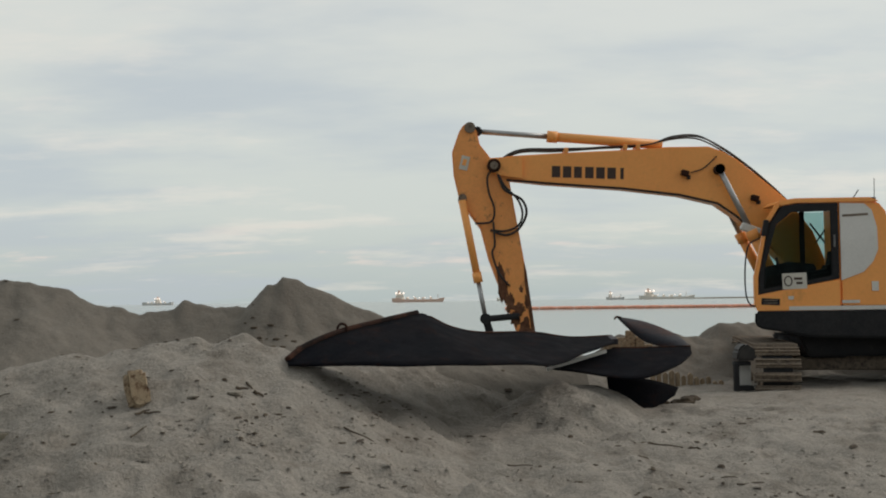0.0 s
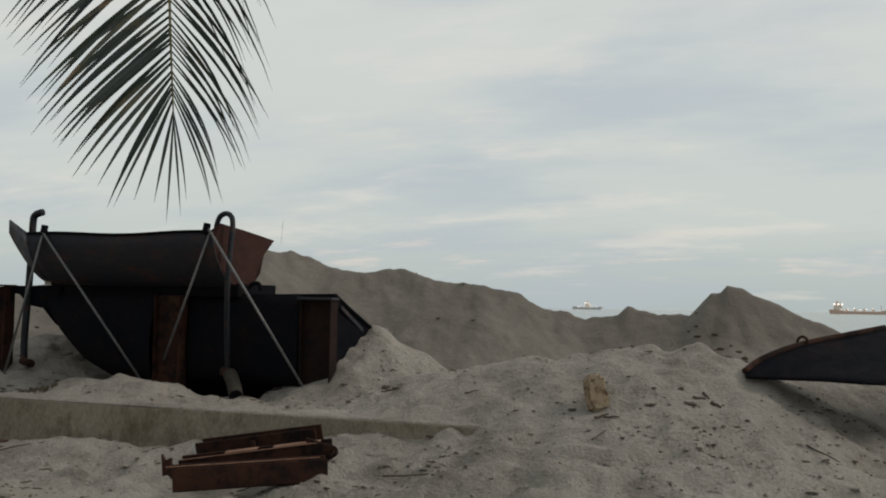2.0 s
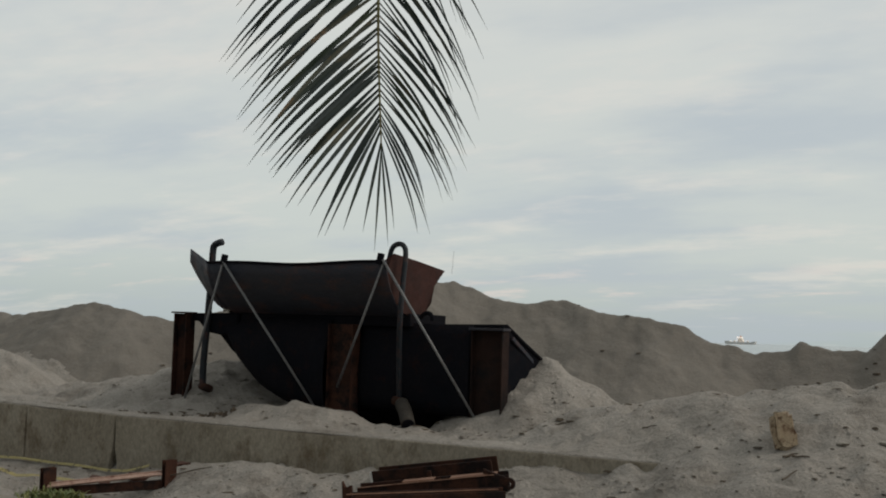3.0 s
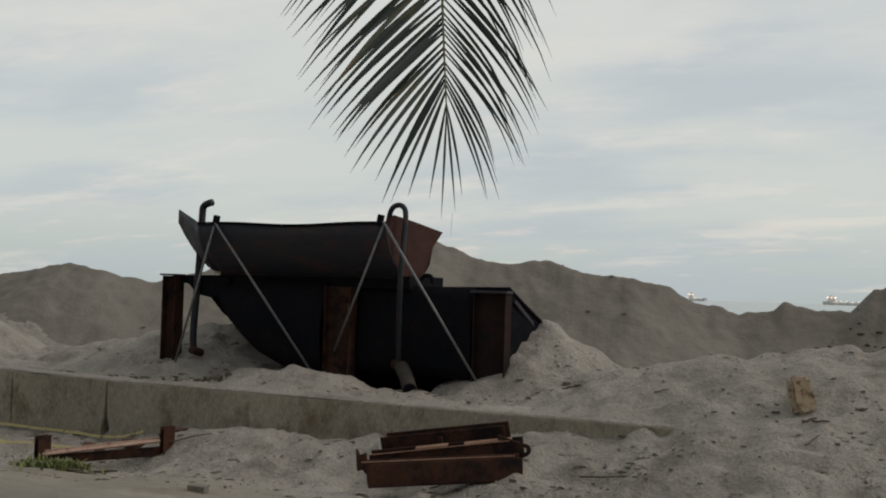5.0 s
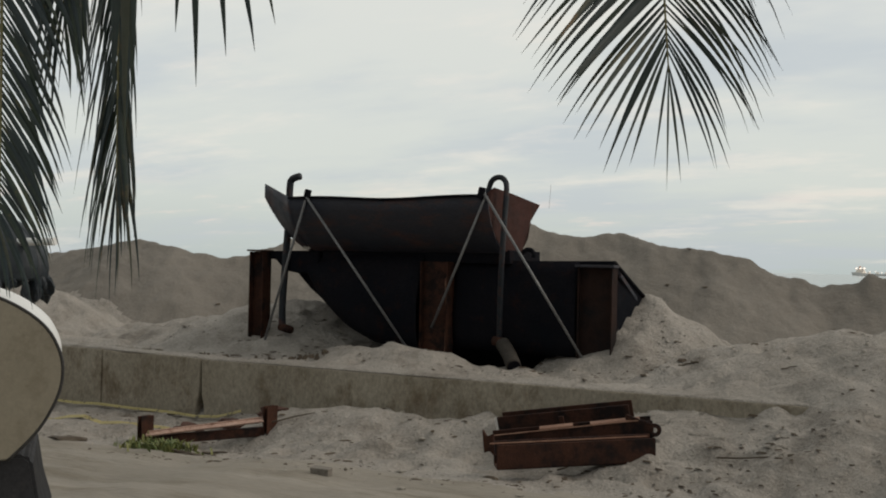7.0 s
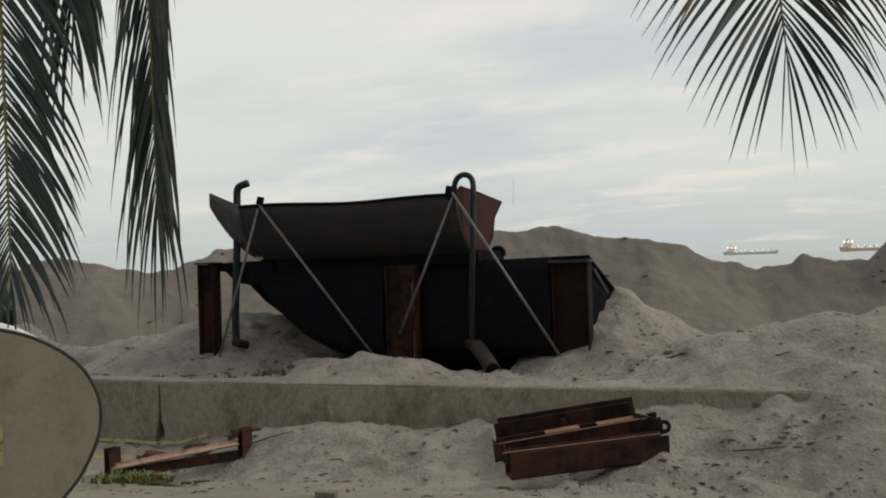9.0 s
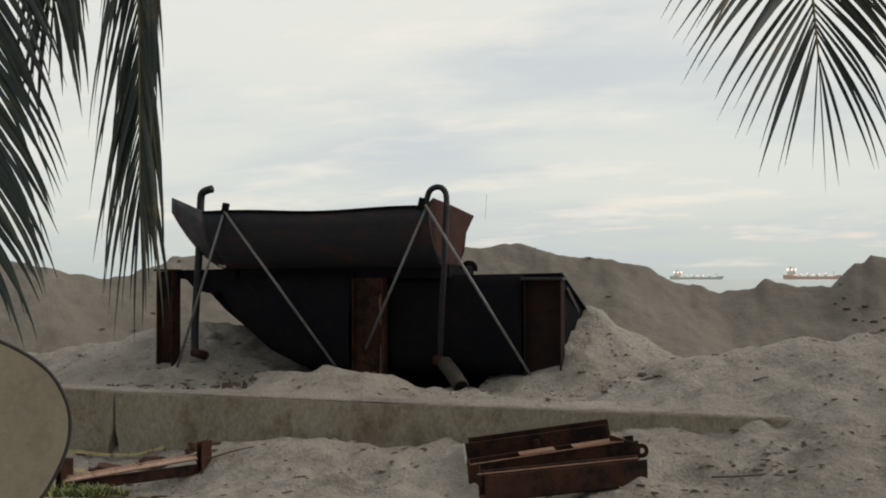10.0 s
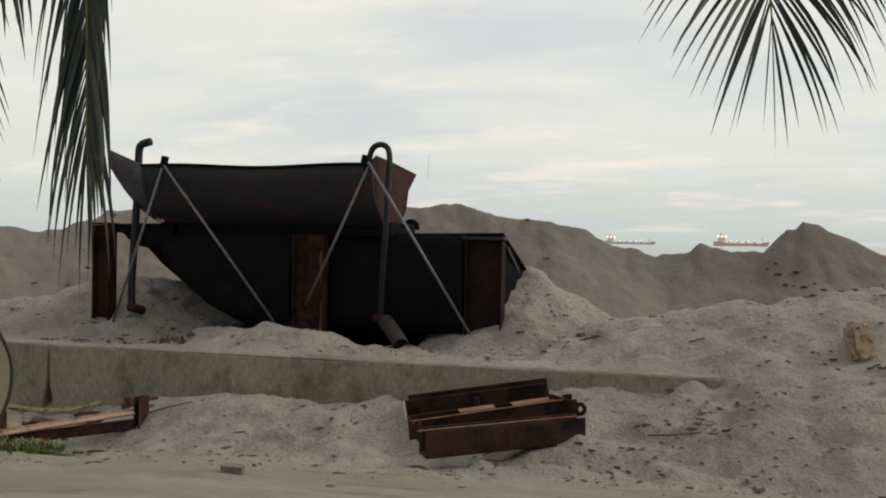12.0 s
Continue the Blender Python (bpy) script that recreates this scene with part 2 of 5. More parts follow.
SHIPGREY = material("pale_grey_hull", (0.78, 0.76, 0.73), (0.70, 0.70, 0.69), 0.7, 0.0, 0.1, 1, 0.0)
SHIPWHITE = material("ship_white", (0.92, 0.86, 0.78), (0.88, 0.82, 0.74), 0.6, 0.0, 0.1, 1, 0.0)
TAPE = material("yellow_tape", (0.36, 0.30, 0.12), (0.30, 0.25, 0.10), 0.6, 0.0, 3.0, 40, 0.0, third=(0.06, 0.05, 0.03), thr=(0.56, 0.6))
REDCLOTH = material("red_brown_scrap", (0.060, 0.027, 0.019), (0.12, 0.052, 0.033), 0.8, 0.0, 5.0, 50, 0.2, third=(0.10, 0.04, 0.03), thr=(0.5, 0.7))

# emission added to brighten the far ships, not a known lamp
SHIPGLOW = bpy.data.materials.new("ship_glow")
SHIPGLOW.use_nodes = True
SHIPGLOW.node_tree.nodes["Principled BSDF"].inputs["Emission Color"].default_value = (1.0, 0.80, 0.66, 1)
SHIPGLOW.node_tree.nodes["Principled BSDF"].inputs["Emission Strength"].default_value = 1.5

GLASS = bpy.data.materials.new("cab_glass")
GLASS.use_nodes = True
gb = GLASS.node_tree.nodes["Principled BSDF"]
gb.inputs["Base Color"].default_value = (0.54, 0.68, 0.67, 1)
gb.inputs["Transmission Weight"].default_value, gb.inputs["Roughness"].default_value, gb.inputs["IOR"].default_value = 1.0, 0.02, 1.05

WATER = bpy.data.materials.new("sea_water")
WATER.use_nodes = True
wt = WATER.node_tree
wb = wt.nodes["Principled BSDF"]
wb.inputs["Base Color"].default_value = (0.16, 0.20, 0.19, 1)
wb.inputs["Roughness"].default_value, wb.inputs["IOR"].default_value = 0.12, 1.33
wc, wno, wbp = wt.nodes.new("ShaderNodeTexCoord"), wt.nodes.new("ShaderNodeTexNoise"), wt.nodes.new("ShaderNodeBump")
wno.inputs["Scale"].default_value, wno.inputs["Detail"].default_value = 0.6, 5
wbp.inputs["Strength"].default_value, wbp.inputs["Distance"].default_value = 0.25, 0.1
wt.links.new(wc.outputs["Object"], wno.inputs[0])
wt.links.new(wno.outputs[0], wbp.inputs["Height"])
wt.links.new(wbp.outputs[0], wb.inputs["Normal"])


# ---- building helpers ----
def mesh_of(name, verts, faces, mat, smooth=False):
    me = bpy.data.meshes.new(name)
    me.from_pydata([tuple(v) for v in verts], [], faces)
    me.materials.append(mat)
    if smooth:
        me.polygons.foreach_set("use_smooth", [True] * len(me.polygons))
    me.update()
    return me


def bm_mesh(name, bm, mat, smooth=False):
    me = bpy.data.meshes.new(name)
    bmesh.ops.recalc_face_normals(bm, faces=bm.faces)
    bm.to_mesh(me)
    bm.free()
    me.materials.append(mat)
    if smooth:
        me.polygons.foreach_set("use_smooth", [True] * len(me.polygons))
    return me


def thing(name, at, label, category, group="", kind=""):
    ob = new(name)
    ob.location = at
    return tagged(ob, label, category, group, kind)


def part(name, bm, mat, parent, label="", smooth=False):
    """Links a bmesh or mesh, laid out in world metres, as one part under a thing or a part."""
    me = bm if isinstance(bm, bpy.types.Mesh) else bm_mesh(name, bm, mat, smooth)
    ob = new(name, me)
    ob.parent = parent
    if parent.parent is None and parent.data is None:
        ob.matrix_parent_inverse = Matrix.Translation(-parent.location)
    return tagged(ob, label)


def box(c, size, turn=None, bevel=0.01, bm=None):
    """A block with worn edges round the centre c; turn is a pose that is applied about c."""
    own = bmesh.new()
    bmesh.ops.create_cube(own, size=1, matrix=Matrix.Diagonal((*size, 1)))
    if bevel:
        bmesh.ops.bevel(own, geom=own.edges[:], offset=min(bevel, min(size) * 0.3), segments=2, affect="EDGES", profile=0.6)
    bmesh.ops.transform(own, matrix=Matrix.Translation(c) @ (turn or Matrix()), verts=own.verts)
    if bm is None:
        return own
    return joined(bm, own)


def joined(bm, other):
    me = bpy.data.meshes.new("tmp")
    other.to_mesh(me)
    other.free()
    bm.from_mesh(me)
    bpy.data.meshes.remove(me)
    return bm


def slab(outline, y0, y1, bevel=0.015):
    """An outline of (x, z) pairs, carried from y0 to y1."""
    bm = bmesh.new()
    a = [bm.verts.new((x, y0, z)) for x, z in outline]
    b = [bm.verts.new((x, y1, z)) for x, z in outline]
    n = len(outline)
    bm.faces.new(a)
    bm.faces.new(b[::-1])
    for i in range(n):
        bm.faces.new((a[i], b[i], b[(i + 1) % n], a[(i + 1) % n]))
    bmesh.ops.recalc_face_normals(bm, faces=bm.faces)
    if bevel:
        bmesh.ops.bevel(bm, geom=[e for e in bm.edges if e.calc_face_angle(0) > 0.5], offset=bevel, segments=2, affect="EDGES", clamp_overlap=True)
    return bm


def smooth_line(pts, steps=6):
    """Catmull-Rom through the points."""
    p = [Vector(v) for v in pts]
    p = [p[0] * 2 - p[1]] + p + [p[-1] * 2 - p[-2]]
    out = []
    for i in range(1, len(p) - 2):
        for k in range(steps):
            t = k / steps
            a, b, c, d = p[i - 1], p[i], p[i + 1], p[i + 2]
            out.append(0.5 * (2 * b + (c - a) * t + (2 * a - 5 * b + 4 * c - d) * t * t + (3 * b - a - 3 * c + d) * t ** 3))
    return out + [p[-2]]


def tube(pts, r, sides=12, bm=None, taper=1.0):
    bm = bm or bmesh.new()
    pts = [Vector(p) for p in pts]
    rings, side = [], None
    for i, p in enumerate(pts):
        d = (pts[min(i + 1, len(pts) - 1)] - pts[max(i - 1, 0)]).normalized()
        side = d.orthogonal().normalized() if side is None else (side - d * side.dot(d)).normalized()
        up = d.cross(side)
        rr = r * (1 + (taper - 1) * i / max(len(pts) - 1, 1))
        rings.append([bm.verts.new(p + (side * math.cos(a) + up * math.sin(a)) * rr) for a in (2 * math.pi * k / sides for k in range(sides))])
    for a, b in zip(rings, rings[1:]):
        for k in range(sides):
            bm.faces.new((a[k], a[(k + 1) % sides], b[(k + 1) % sides], b[k]))
    bm.faces.new(rings[0][::-1])
    bm.faces.new(rings[-1])
    return bm


def sheet(rows, thick, name="sheet"):
    """A plate through rows of points (all of one length), with a thickness along its normal."""
    n, m = len(rows), len(rows[0])
    P = np.array([[tuple(p) for p in r] for r in rows], float)
    du, dv = np.gradient(P, axis=0), np.gradient(P, axis=1)
    nn = np.cross(du, dv)
    nn /= np.maximum(np.linalg.norm(nn, axis=2, keepdims=True), 1e-9)
    bm = bmesh.new()
    A = [[bm.verts.new(P[i, j] + nn[i, j] * thick / 2) for j in range(m)] for i in range(n)]
    B = [[bm.verts.new(P[i, j] - nn[i, j] * thick / 2) for j in range(m)] for i in range(n)]
    for i in range(n - 1):
        for j in range(m - 1):
            bm.faces.new((A[i][j], A[i + 1][j], A[i + 1][j + 1], A[i][j + 1]))
            bm.faces.new((B[i][j], B[i][j + 1], B[i + 1][j + 1], B[i + 1][j]))
    rim = [(i, 0) for i in range(n)] + [(n - 1, j) for j in range(1, m)] + [(i, m - 1) for i in range(n - 2, -1, -1)] + [(0, j) for j in range(m - 2, 0, -1)]
    for (i, j), (k, l) in zip(rim, rim[1:] + rim[:1]):
        bm.faces.new((A[i][j], B[i][j], B[k][l], A[k][l]))
    return bm


def lump(c, size, seed, rough=0.25, sub=2):
    bm = bmesh.new()
    bmesh.ops.create_icosphere(bm, subdivisions=sub, radius=1)
    for v in bm.verts:
        v.co *= 1 + rough * noise.noise(v.co * 1.7 + Vector((seed * 3.1, seed, 0)))
        v.co = Vector(c) + Vector([a * b / 2 for a, b in zip(v.co, size)])
    return bm


# ---- the ground ----
_perm = np.random.RandomState(7).permutation(4096)
_vals = np.random.RandomState(8).rand(4096)


def vnoise(x, y, seed=0):
    """Smooth noise from -1 to 1 with a cell of one metre."""
    xi, yi = np.floor(x).astype(int), np.floor(y).astype(int)
    fx, fy = x - xi, y - yi
    fx, fy = fx ** 3 * (fx * (fx * 6 - 15) + 10), fy ** 3 * (fy * (fy * 6 - 15) + 10)

    def h(a, b):
        return _vals[_perm[(_perm[(a + seed * 131) & 4095] + b) & 4095]]
    return (h(xi, yi) * (1 - fx) + h(xi + 1, yi) * fx) * (1 - fy) * 2 + (h(xi, yi + 1) * (1 - fx) + h(xi + 1, yi + 1) * fx) * fy * 2 - 1


def fbm(x, y, seed, octaves=4, gain=0.5):
    s, a, t = 0, 1.0, 0
    for k in range(octaves):
        s = s + a * vnoise(x * 2 ** k + 17.3 * k, y * 2 ** k + 5.1 * k, seed + k)
        t += a
        a *= gain
    return s / t


def step(v, a, b):
    t = np.clip((v - a) / (b - a), 0, 1)
    return t * t * (3 - 2 * t)


# heaps of tipped sand: the crest (x, y, z), the slope of the sides, the rounding of the crest
HEAPS = [
    ([(-14.5, 18.6, 2.2), (-13.5, 19.2, 2.45), (-12.3, 20.5, 2.76), (-11.5, 21.5, 2.80), (-10.4, 21.7, 2.41), (-10.0, 21.8, 2.35), (-9.43, 22.2, 2.47),
      (-8.7, 21.9, 2.28), (-7.66, 22.0, 2.17), (-7.1, 22.2, 2.05), (-6.3, 22.3, 1.69), (-5.64, 22.5, 1.56), (-5.25, 22.5, 1.60), (-4.5, 22.7, 1.69),
      (-3.8, 22.8, 1.70), (-3.3, 22.8, 1.76), (-2.65, 23.0, 1.76), (-2.1, 23.0, 1.70), (-1.3, 23.0, 1.41), (-0.2, 23.2, 0.85)], 0.74, 0.03),
    ([(-3.52, 22.8, 2.14), (-3.40, 22.8, 2.09), (-3.25, 22.9, 2.25), (-2.65, 23.0, 2.00), (-2.1, 23.0, 1.80), (-1.3, 23.0, 1.43)], 1.15, 0.02),
    ([(-5.00, 22.6, 1.85), (-4.75, 22.65, 1.77), (-4.3, 22.7, 1.66)], 1.3, 0.02),
    ([(-26, 16.5, 1.8), (-19, 17.3, 1.93), (-17.5, 17.2, 2.05), (-16.7, 17.1, 2.14), (-15.9, 17.2, 2.0), (-15.1, 17.6, 1.78), (-14.5, 18.4, 2.15)], 0.70, 0.10),
    ([(-21, 14.2, 1.15), (-16.5, 14.5, 1.30), (-15.9, 14.5, 1.22), (-14.9, 14.5, 0.82)], 0.55, 0.15),
    ([(-14.3, 14.4, 0.80), (-13.3, 14.4, 0.87), (-12.6, 14.4, 1.02), (-12.1, 14.5, 1.18), (-11.4, 14.7, 1.28), (-10.4, 15.0, 1.20), (-9.4, 15.2, 0.8)], 0.42, 0.15),
    ([(-7.2, 15.1, 1.2), (-6.52, 14.75, 1.47), (-5.88, 14.65, 1.14), (-5.4, 14.6, 0.84)], 0.62, 0.06),
    ([(-7.35, 13.5, 0.62), (-6.9, 13.75, 0.82), (-6.4, 13.9, 1.0)], 0.50, 0.06),
    ([(-10.7, 12.95, 0.60), (-9.9, 12.95, 0.74), (-9.5, 12.95, 0.82), (-8.8, 12.95, 0.86), (-8.5, 12.95, 0.84), (-8.3, 12.95, 0.76), (-7.9, 12.9, 0.62)], 0.45, 0.10),
    ([(-5.6, 13.9, 0.86), (-5.15, 13.6, 1.02), (-4.5, 13.6, 1.17), (-3.5, 13.6, 1.30), (-2.8, 13.6, 1.36)], 0.46, 0.30),
    ([(-2.9, 13.6, 1.36), (-2.45, 13.6, 1.40), (-2.1, 13.6, 1.31), (-1.75, 13.8, 1.12)], 0.62, 0.30),
    ([(-1.80, 14.1, 1.08), (-1.3, 14.85, 1.04), (-0.6, 15.5, 1.0), (0.4, 16.2, 0.98), (1.1, 16.5, 0.95), (1.6, 16.6, 0.82), (2.6, 16.9, 0.5)], 0.66, 0.05),
    ([(0.85, 14.95, 0.74), (1.1, 15.05, 0.82), (1.4, 15.2, 0.72), (1.75, 15.4, 0.52)], 0.55, 0.08),
    ([(-10.1, 12.0, 0.0), (-9.5, 12.0, 0.19), (-8.7, 11.9, 0.25), (-7.8, 12.0, 0.22), (-7.1, 12.0, 0.25), (-6.5, 12.0, 0.35), (-6.0, 12.0, 0.42), (-5.4, 12.02, 0.45), (-4.9, 12.05, 0.42), (-4.4, 12.08, 0.42), (-4.0, 12.1, 0.50), (-3.4, 12.2, 0.78)], 0.46, 0.25),
    ([(2.3, 22.5, 0.75), (2.95, 22.5, 1.03), (3.45, 22.5, 1.13), (4.17, 22.5, 1.10), (4.7, 22.5, 1.24), (5.3, 22.5, 1.26), (7.0, 22.5, 1.2), (10.0, 22.5, 1.3), (16.0, 23.0, 1.2)], 0.60, 0.10),
]


def height(x, y):
    shore = step(y, 26.0, 34.0)
    h = 0.42 * step(y, 10.8, 15.3) * step(x, -3.0, -0.5) - 3.0 * shore
    h = h + 0.625 * step(y, 12.33, 12.41) * (1 - shore) * (1 - step(x, -4.6, -3.9))
    h = h + 0.45 * step(y, 12.6, 14.5) * step(x, -4.6, -3.9) * (1 - step(x, -3.0, -1.5)) * (1 - shore)
    h = np.where(y < 12.16, h - 0.10 * step(-x, 8.3, 9.6), h)
    far = np.zeros_like(x)
    for pts, slope, soft in HEAPS:
        best = np.full(x.shape, -9.0)
        for (ax, ay, az), (bx, by, bz) in zip(pts, pts[1:]):
            dx, dy = bx - ax, by - ay
            t = np.clip(((x - ax) * dx + (y - ay) * dy) / (dx * dx + dy * dy), 0, 1)
            d = np.hypot(x - ax - t * dx, y - ay - t * dy)
            best = np.maximum(best, az + t * (bz - az) - slope * (np.sqrt(d * d + soft * soft) - soft))
        if pts[0][:2] != (-10.1, 12.0):
            cap = np.interp(x, (-30, -10, -7, -6, -5, -4.5, -4.0, -3.4, -2.6), (-0.1, 0.0, 0.25, 0.42, 0.46, 0.53, 0.64, 0.84, 1.2)) - 0.40 * (12.1 - y)
            best = np.where(y < 12.38, np.minimum(best, cap), best)
        k = 0.05
        g = np.clip(0.5 + 0.5 * (best - h) / k, 0, 1)
        h = h * (1 - g) + best * g + k * g * (1 - g) * 0.5
        far = np.maximum(far, g)
    near = (np.hypot(x + 4, y - 13) < 45) * 1.0
    # the driven track in front is flatter than the tipped sand
    calm = 1 - 0.72 * step(-y, -10.75, -10.15)
    h = h + near * calm * (0.05 * fbm(x * 0.9, y * 0.9, 3, 4) + 0.054 * fbm(x * 2.9, y * 2.9, 11, 3) * (0.7 + 0.4 * far) + 0.038 * vnoise(x * 6.0, y * 8.0, 31) * step(-y, -18, -15))
    flat = (1 - far) * step(-y, -11.6, -9.5)
    h = h + near * calm * flat * 0.08 * fbm(x * 0.35, y * 2.6, 23, 4)
    # broken ridges of turned sand before the heap, long wheel streaks on the track, gullies on the pile beyond
    turned_up = step(y, 10.3, 10.8) * step(-y, -13.2, -12.2) * step(x, -9.5, -8.0) * step(-x, -7.0, -4.5)
    h = h + near * turned_up * (0.13 * np.clip(fbm(x * 2.0, y * 5.5, 61, 3), 0, 1) - 0.03 * np.clip(-vnoise(x * 3.1, y * 6.0, 63), 0, 1))
    crisp = step(y, 10.35, 10.7) * step(-y, -12.1, -11.5) * step(x, -5.6, -4.8) * step(-x, -4.0, -1.5)
    h = h + near * crisp * 0.075 * (1 - np.abs(fbm(x * 1.5 + 0.8 * y, y * 4.2, 91, 3))) ** 5
    h = h + near * step(-y, -10.9, -10.3) * 0.022 * fbm(x * 0.5, y * 8.0, 67, 3)
    h = h + step(y, 20.0, 21.0) * step(-y, -24.5, -23.5) * step(x, 1.5, 2.5) * step(-x, -14, -12) * 0.20 * fbm(x * 2.1 + y * 1.2, y * 0.8, 71, 4)
    h = h + near * step(y, 15.8, 17.0) * step(-y, -26, -24) * step(-x, -1.5, 0.0) * (0.05 * fbm(x * 3.4, y * 3.4, 81, 3) + 0.05 * np.clip(fbm(x * 1.3, y * 2.2, 83, 3), 0, 1) - 0.025)
    pits = np.clip(vnoise(x * 2.3, y * 2.3, 41) - 0.45, 0, 1)
    h = h - near * calm * 0.11 * pits * (0.35 + 0.65 * step(-y, -16, -13))
    # the hollow under the bin
    h = h - (0.05 + 0.20 * step(x, -9.9, -9.2)) * step(x, -11.0, -9.9) * step(-x, 7.45, 7.75) * step(y, 13.3, 13.9) * step(-y, -15.6, -15.2)
    h = h - 0.13 * np.exp(-((x + 9.75) / 0.5) ** 2 - ((y - 11.1) / 0.40) ** 2)
    return h


def spaced(lo, hi, fine, reach):
    mid = list(np.arange(lo, hi, fine))
    a, b, s = [], [], fine
    v = lo
    while v > -reach:
        s *= 1.25
        v -= s
        a.append(v)
    s, v = fine, mid[-1]
    while v < reach:
        s *= 1.25
        v += s
        b.append(v)
    return np.array(a[::-1] + mid + b)


gx, gy = spaced(-19.0, 7.5, 0.055, 4000), spaced(6.0, 24.0, 0.055, 4000)
GX, GY = np.meshgrid(gx, gy)
GZ = height(GX, GY)
nx, ny = len(gx), len(gy)
me = bpy.data.meshes.new("ground")
me.vertices.add(nx * ny)
me.vertices.foreach_set("co", np.stack([GX, GY, GZ], -1).astype(np.float32).ravel())
ii = (np.arange(ny - 1)[:, None] * nx + np.arange(nx - 1)[None, :]).ravel()
quads = np.stack([ii, ii + 1, ii + nx + 1, ii + nx], -1).ravel().astype(np.int32)
me.loops.add(len(quads))
me.loops.foreach_set("vertex_index", quads)
me.polygons.add(len(ii))
me.polygons.foreach_set("loop_start", np.arange(0, len(quads), 4, dtype=np.int32))
me.polygons.foreach_set("use_smooth", np.ones(len(ii), dtype=bool))
me.update()
me.validate()
me.materials.append(SAND)
me.materials.append(DARKSAND)
me.materials.append(ROADSAND)
# the tall heaps behind take a darker copy of the front sand's colour
dark_heaps = (GY > np.where(GX < 1.5, 15.6, 20.2) + 0.5 * fbm(GX * 0.8, GY * 0.8, 51, 3)) & (GX < 14)
driven = GY < 10.25 + 0.22 * fbm(GX * 0.6, GY * 2.5, 57, 4)
me.polygons.foreach_set("material_index", np.where(driven, 2, dark_heaps)[:-1, :-1].astype(np.int32).ravel())
tagged(new("ground", me), "grey-brown tipped sand with lumps, pits and heaps", "sand", kind="structure")


def top(x, y):
    return float(height(np.array([float(x)]), np.array([float(y)]))[0])


bm = bmesh.new()
bmesh.ops.create_grid(bm, x_segments=40, y_segments=40, size=1, matrix=Matrix.Translation((0, 2226, -0.6)) @ Matrix.Diagonal((4000, 2200, 1, 1)))
tagged(new("water", bm_mesh("water", bm, WATER)), "calm pale grey-green sea", "sea", kind="structure")


# ---- the concrete wall ----
def loft(a, b, y0, y1, bevel=0.0):
    """Joins two outlines of (x, z) pairs that stand at y0 and y1."""
    bm = bmesh.new()
    va = [bm.verts.new((x, y0, z)) for x, z in a]
    vb = [bm.verts.new((x, y1, z)) for x, z in b]
    bm.faces.new(va)
    bm.faces.new(vb[::-1])
    for i in range(len(a)):
        j = (i + 1) % len(a)
        bm.faces.new((va[i], vb[i], vb[j], va[j]))
    bmesh.ops.recalc_face_normals(bm, faces=bm.faces)
    if bevel:
        bmesh.ops.bevel(bm, geom=[e for e in bm.edges if e.calc_face_angle(0) > 0.6], offset=bevel, segments=2, affect="EDGES", clamp_overlap=True)
    return bm


wall = thing("retaining_wall", (-9, 12.28, 0), "low stained grey concrete retaining wall half buried in sand", "wall", kind="structure")
for x0, x1, z0, z1 in ((-17.0, -12.62, 0.665, 0.655), (-12.612, -11.07, 0.65, 0.625), (-11.06, -4.0, 0.62, 0.60)):
    left_cut = 0.05 if x0 == -11.06 else 0.0
    right_cut = 0.06 if x1 == -11.07 else 0.0
    mid = (x0 + x1) / 2
    out = [(x0 + left_cut, -0.35), (x1 - right_cut, -0.35), (x1 - right_cut, 0.06), (x1 - right_cut * 0.2, 0.24), (x1, z1), (mid + 0.3, (z0 + z1) / 2 + 0.006), (mid - 0.4, (z0 + z1) / 2 - 0.006), (x0, z0), (x0 + left_cut * 0.15, 0.22), (x0 + left_cut, 0.06)]
    part("concrete_panel", slab(out, 12.14, 12.43, 0.009), CONC, wall)


# loose sand blown over the top of the wall
drift = []
for x in np.arange(-16.9, -4.05, 0.05):
    zt = float(np.interp(x, (-17.0, -12.62, -12.612, -11.07, -11.06, -4.0), (0.665, 0.655, 0.65, 0.625, 0.62, 0.60)))
    n1, n2 = noise.noise(Vector((x * 1.1, 2.0, 0))), noise.noise(Vector((x * 5.0, 7.0, 0)))
    y0 = 12.175 + 0.05 * max(0.0, n1 + 0.3 * n2)
    drift.append([(x, y0, zt + 0.001), (x, y0 + 0.03, zt + 0.016 + 0.010 * n2), (x, y0 + 0.12, zt + 0.030 + 0.020 * n1), (x, 12.46, max(zt, top(x, 12.46)) + 0.012), (x, 12.60, top(x, 12.60) - 0.02)])
tagged(new("sand_drift", bm_mesh("sand_drift", sheet(drift, 0.01), SAND, True)), "loose sand lying along the top of the wall", "sand", kind="stuff")


# ---- the hopper on its stand ----
hopper = thing("sand_hopper", (-8.8, 13.9, 0.6), "soot-black and rusty steel hopper propped on posts in sand", "hopper")

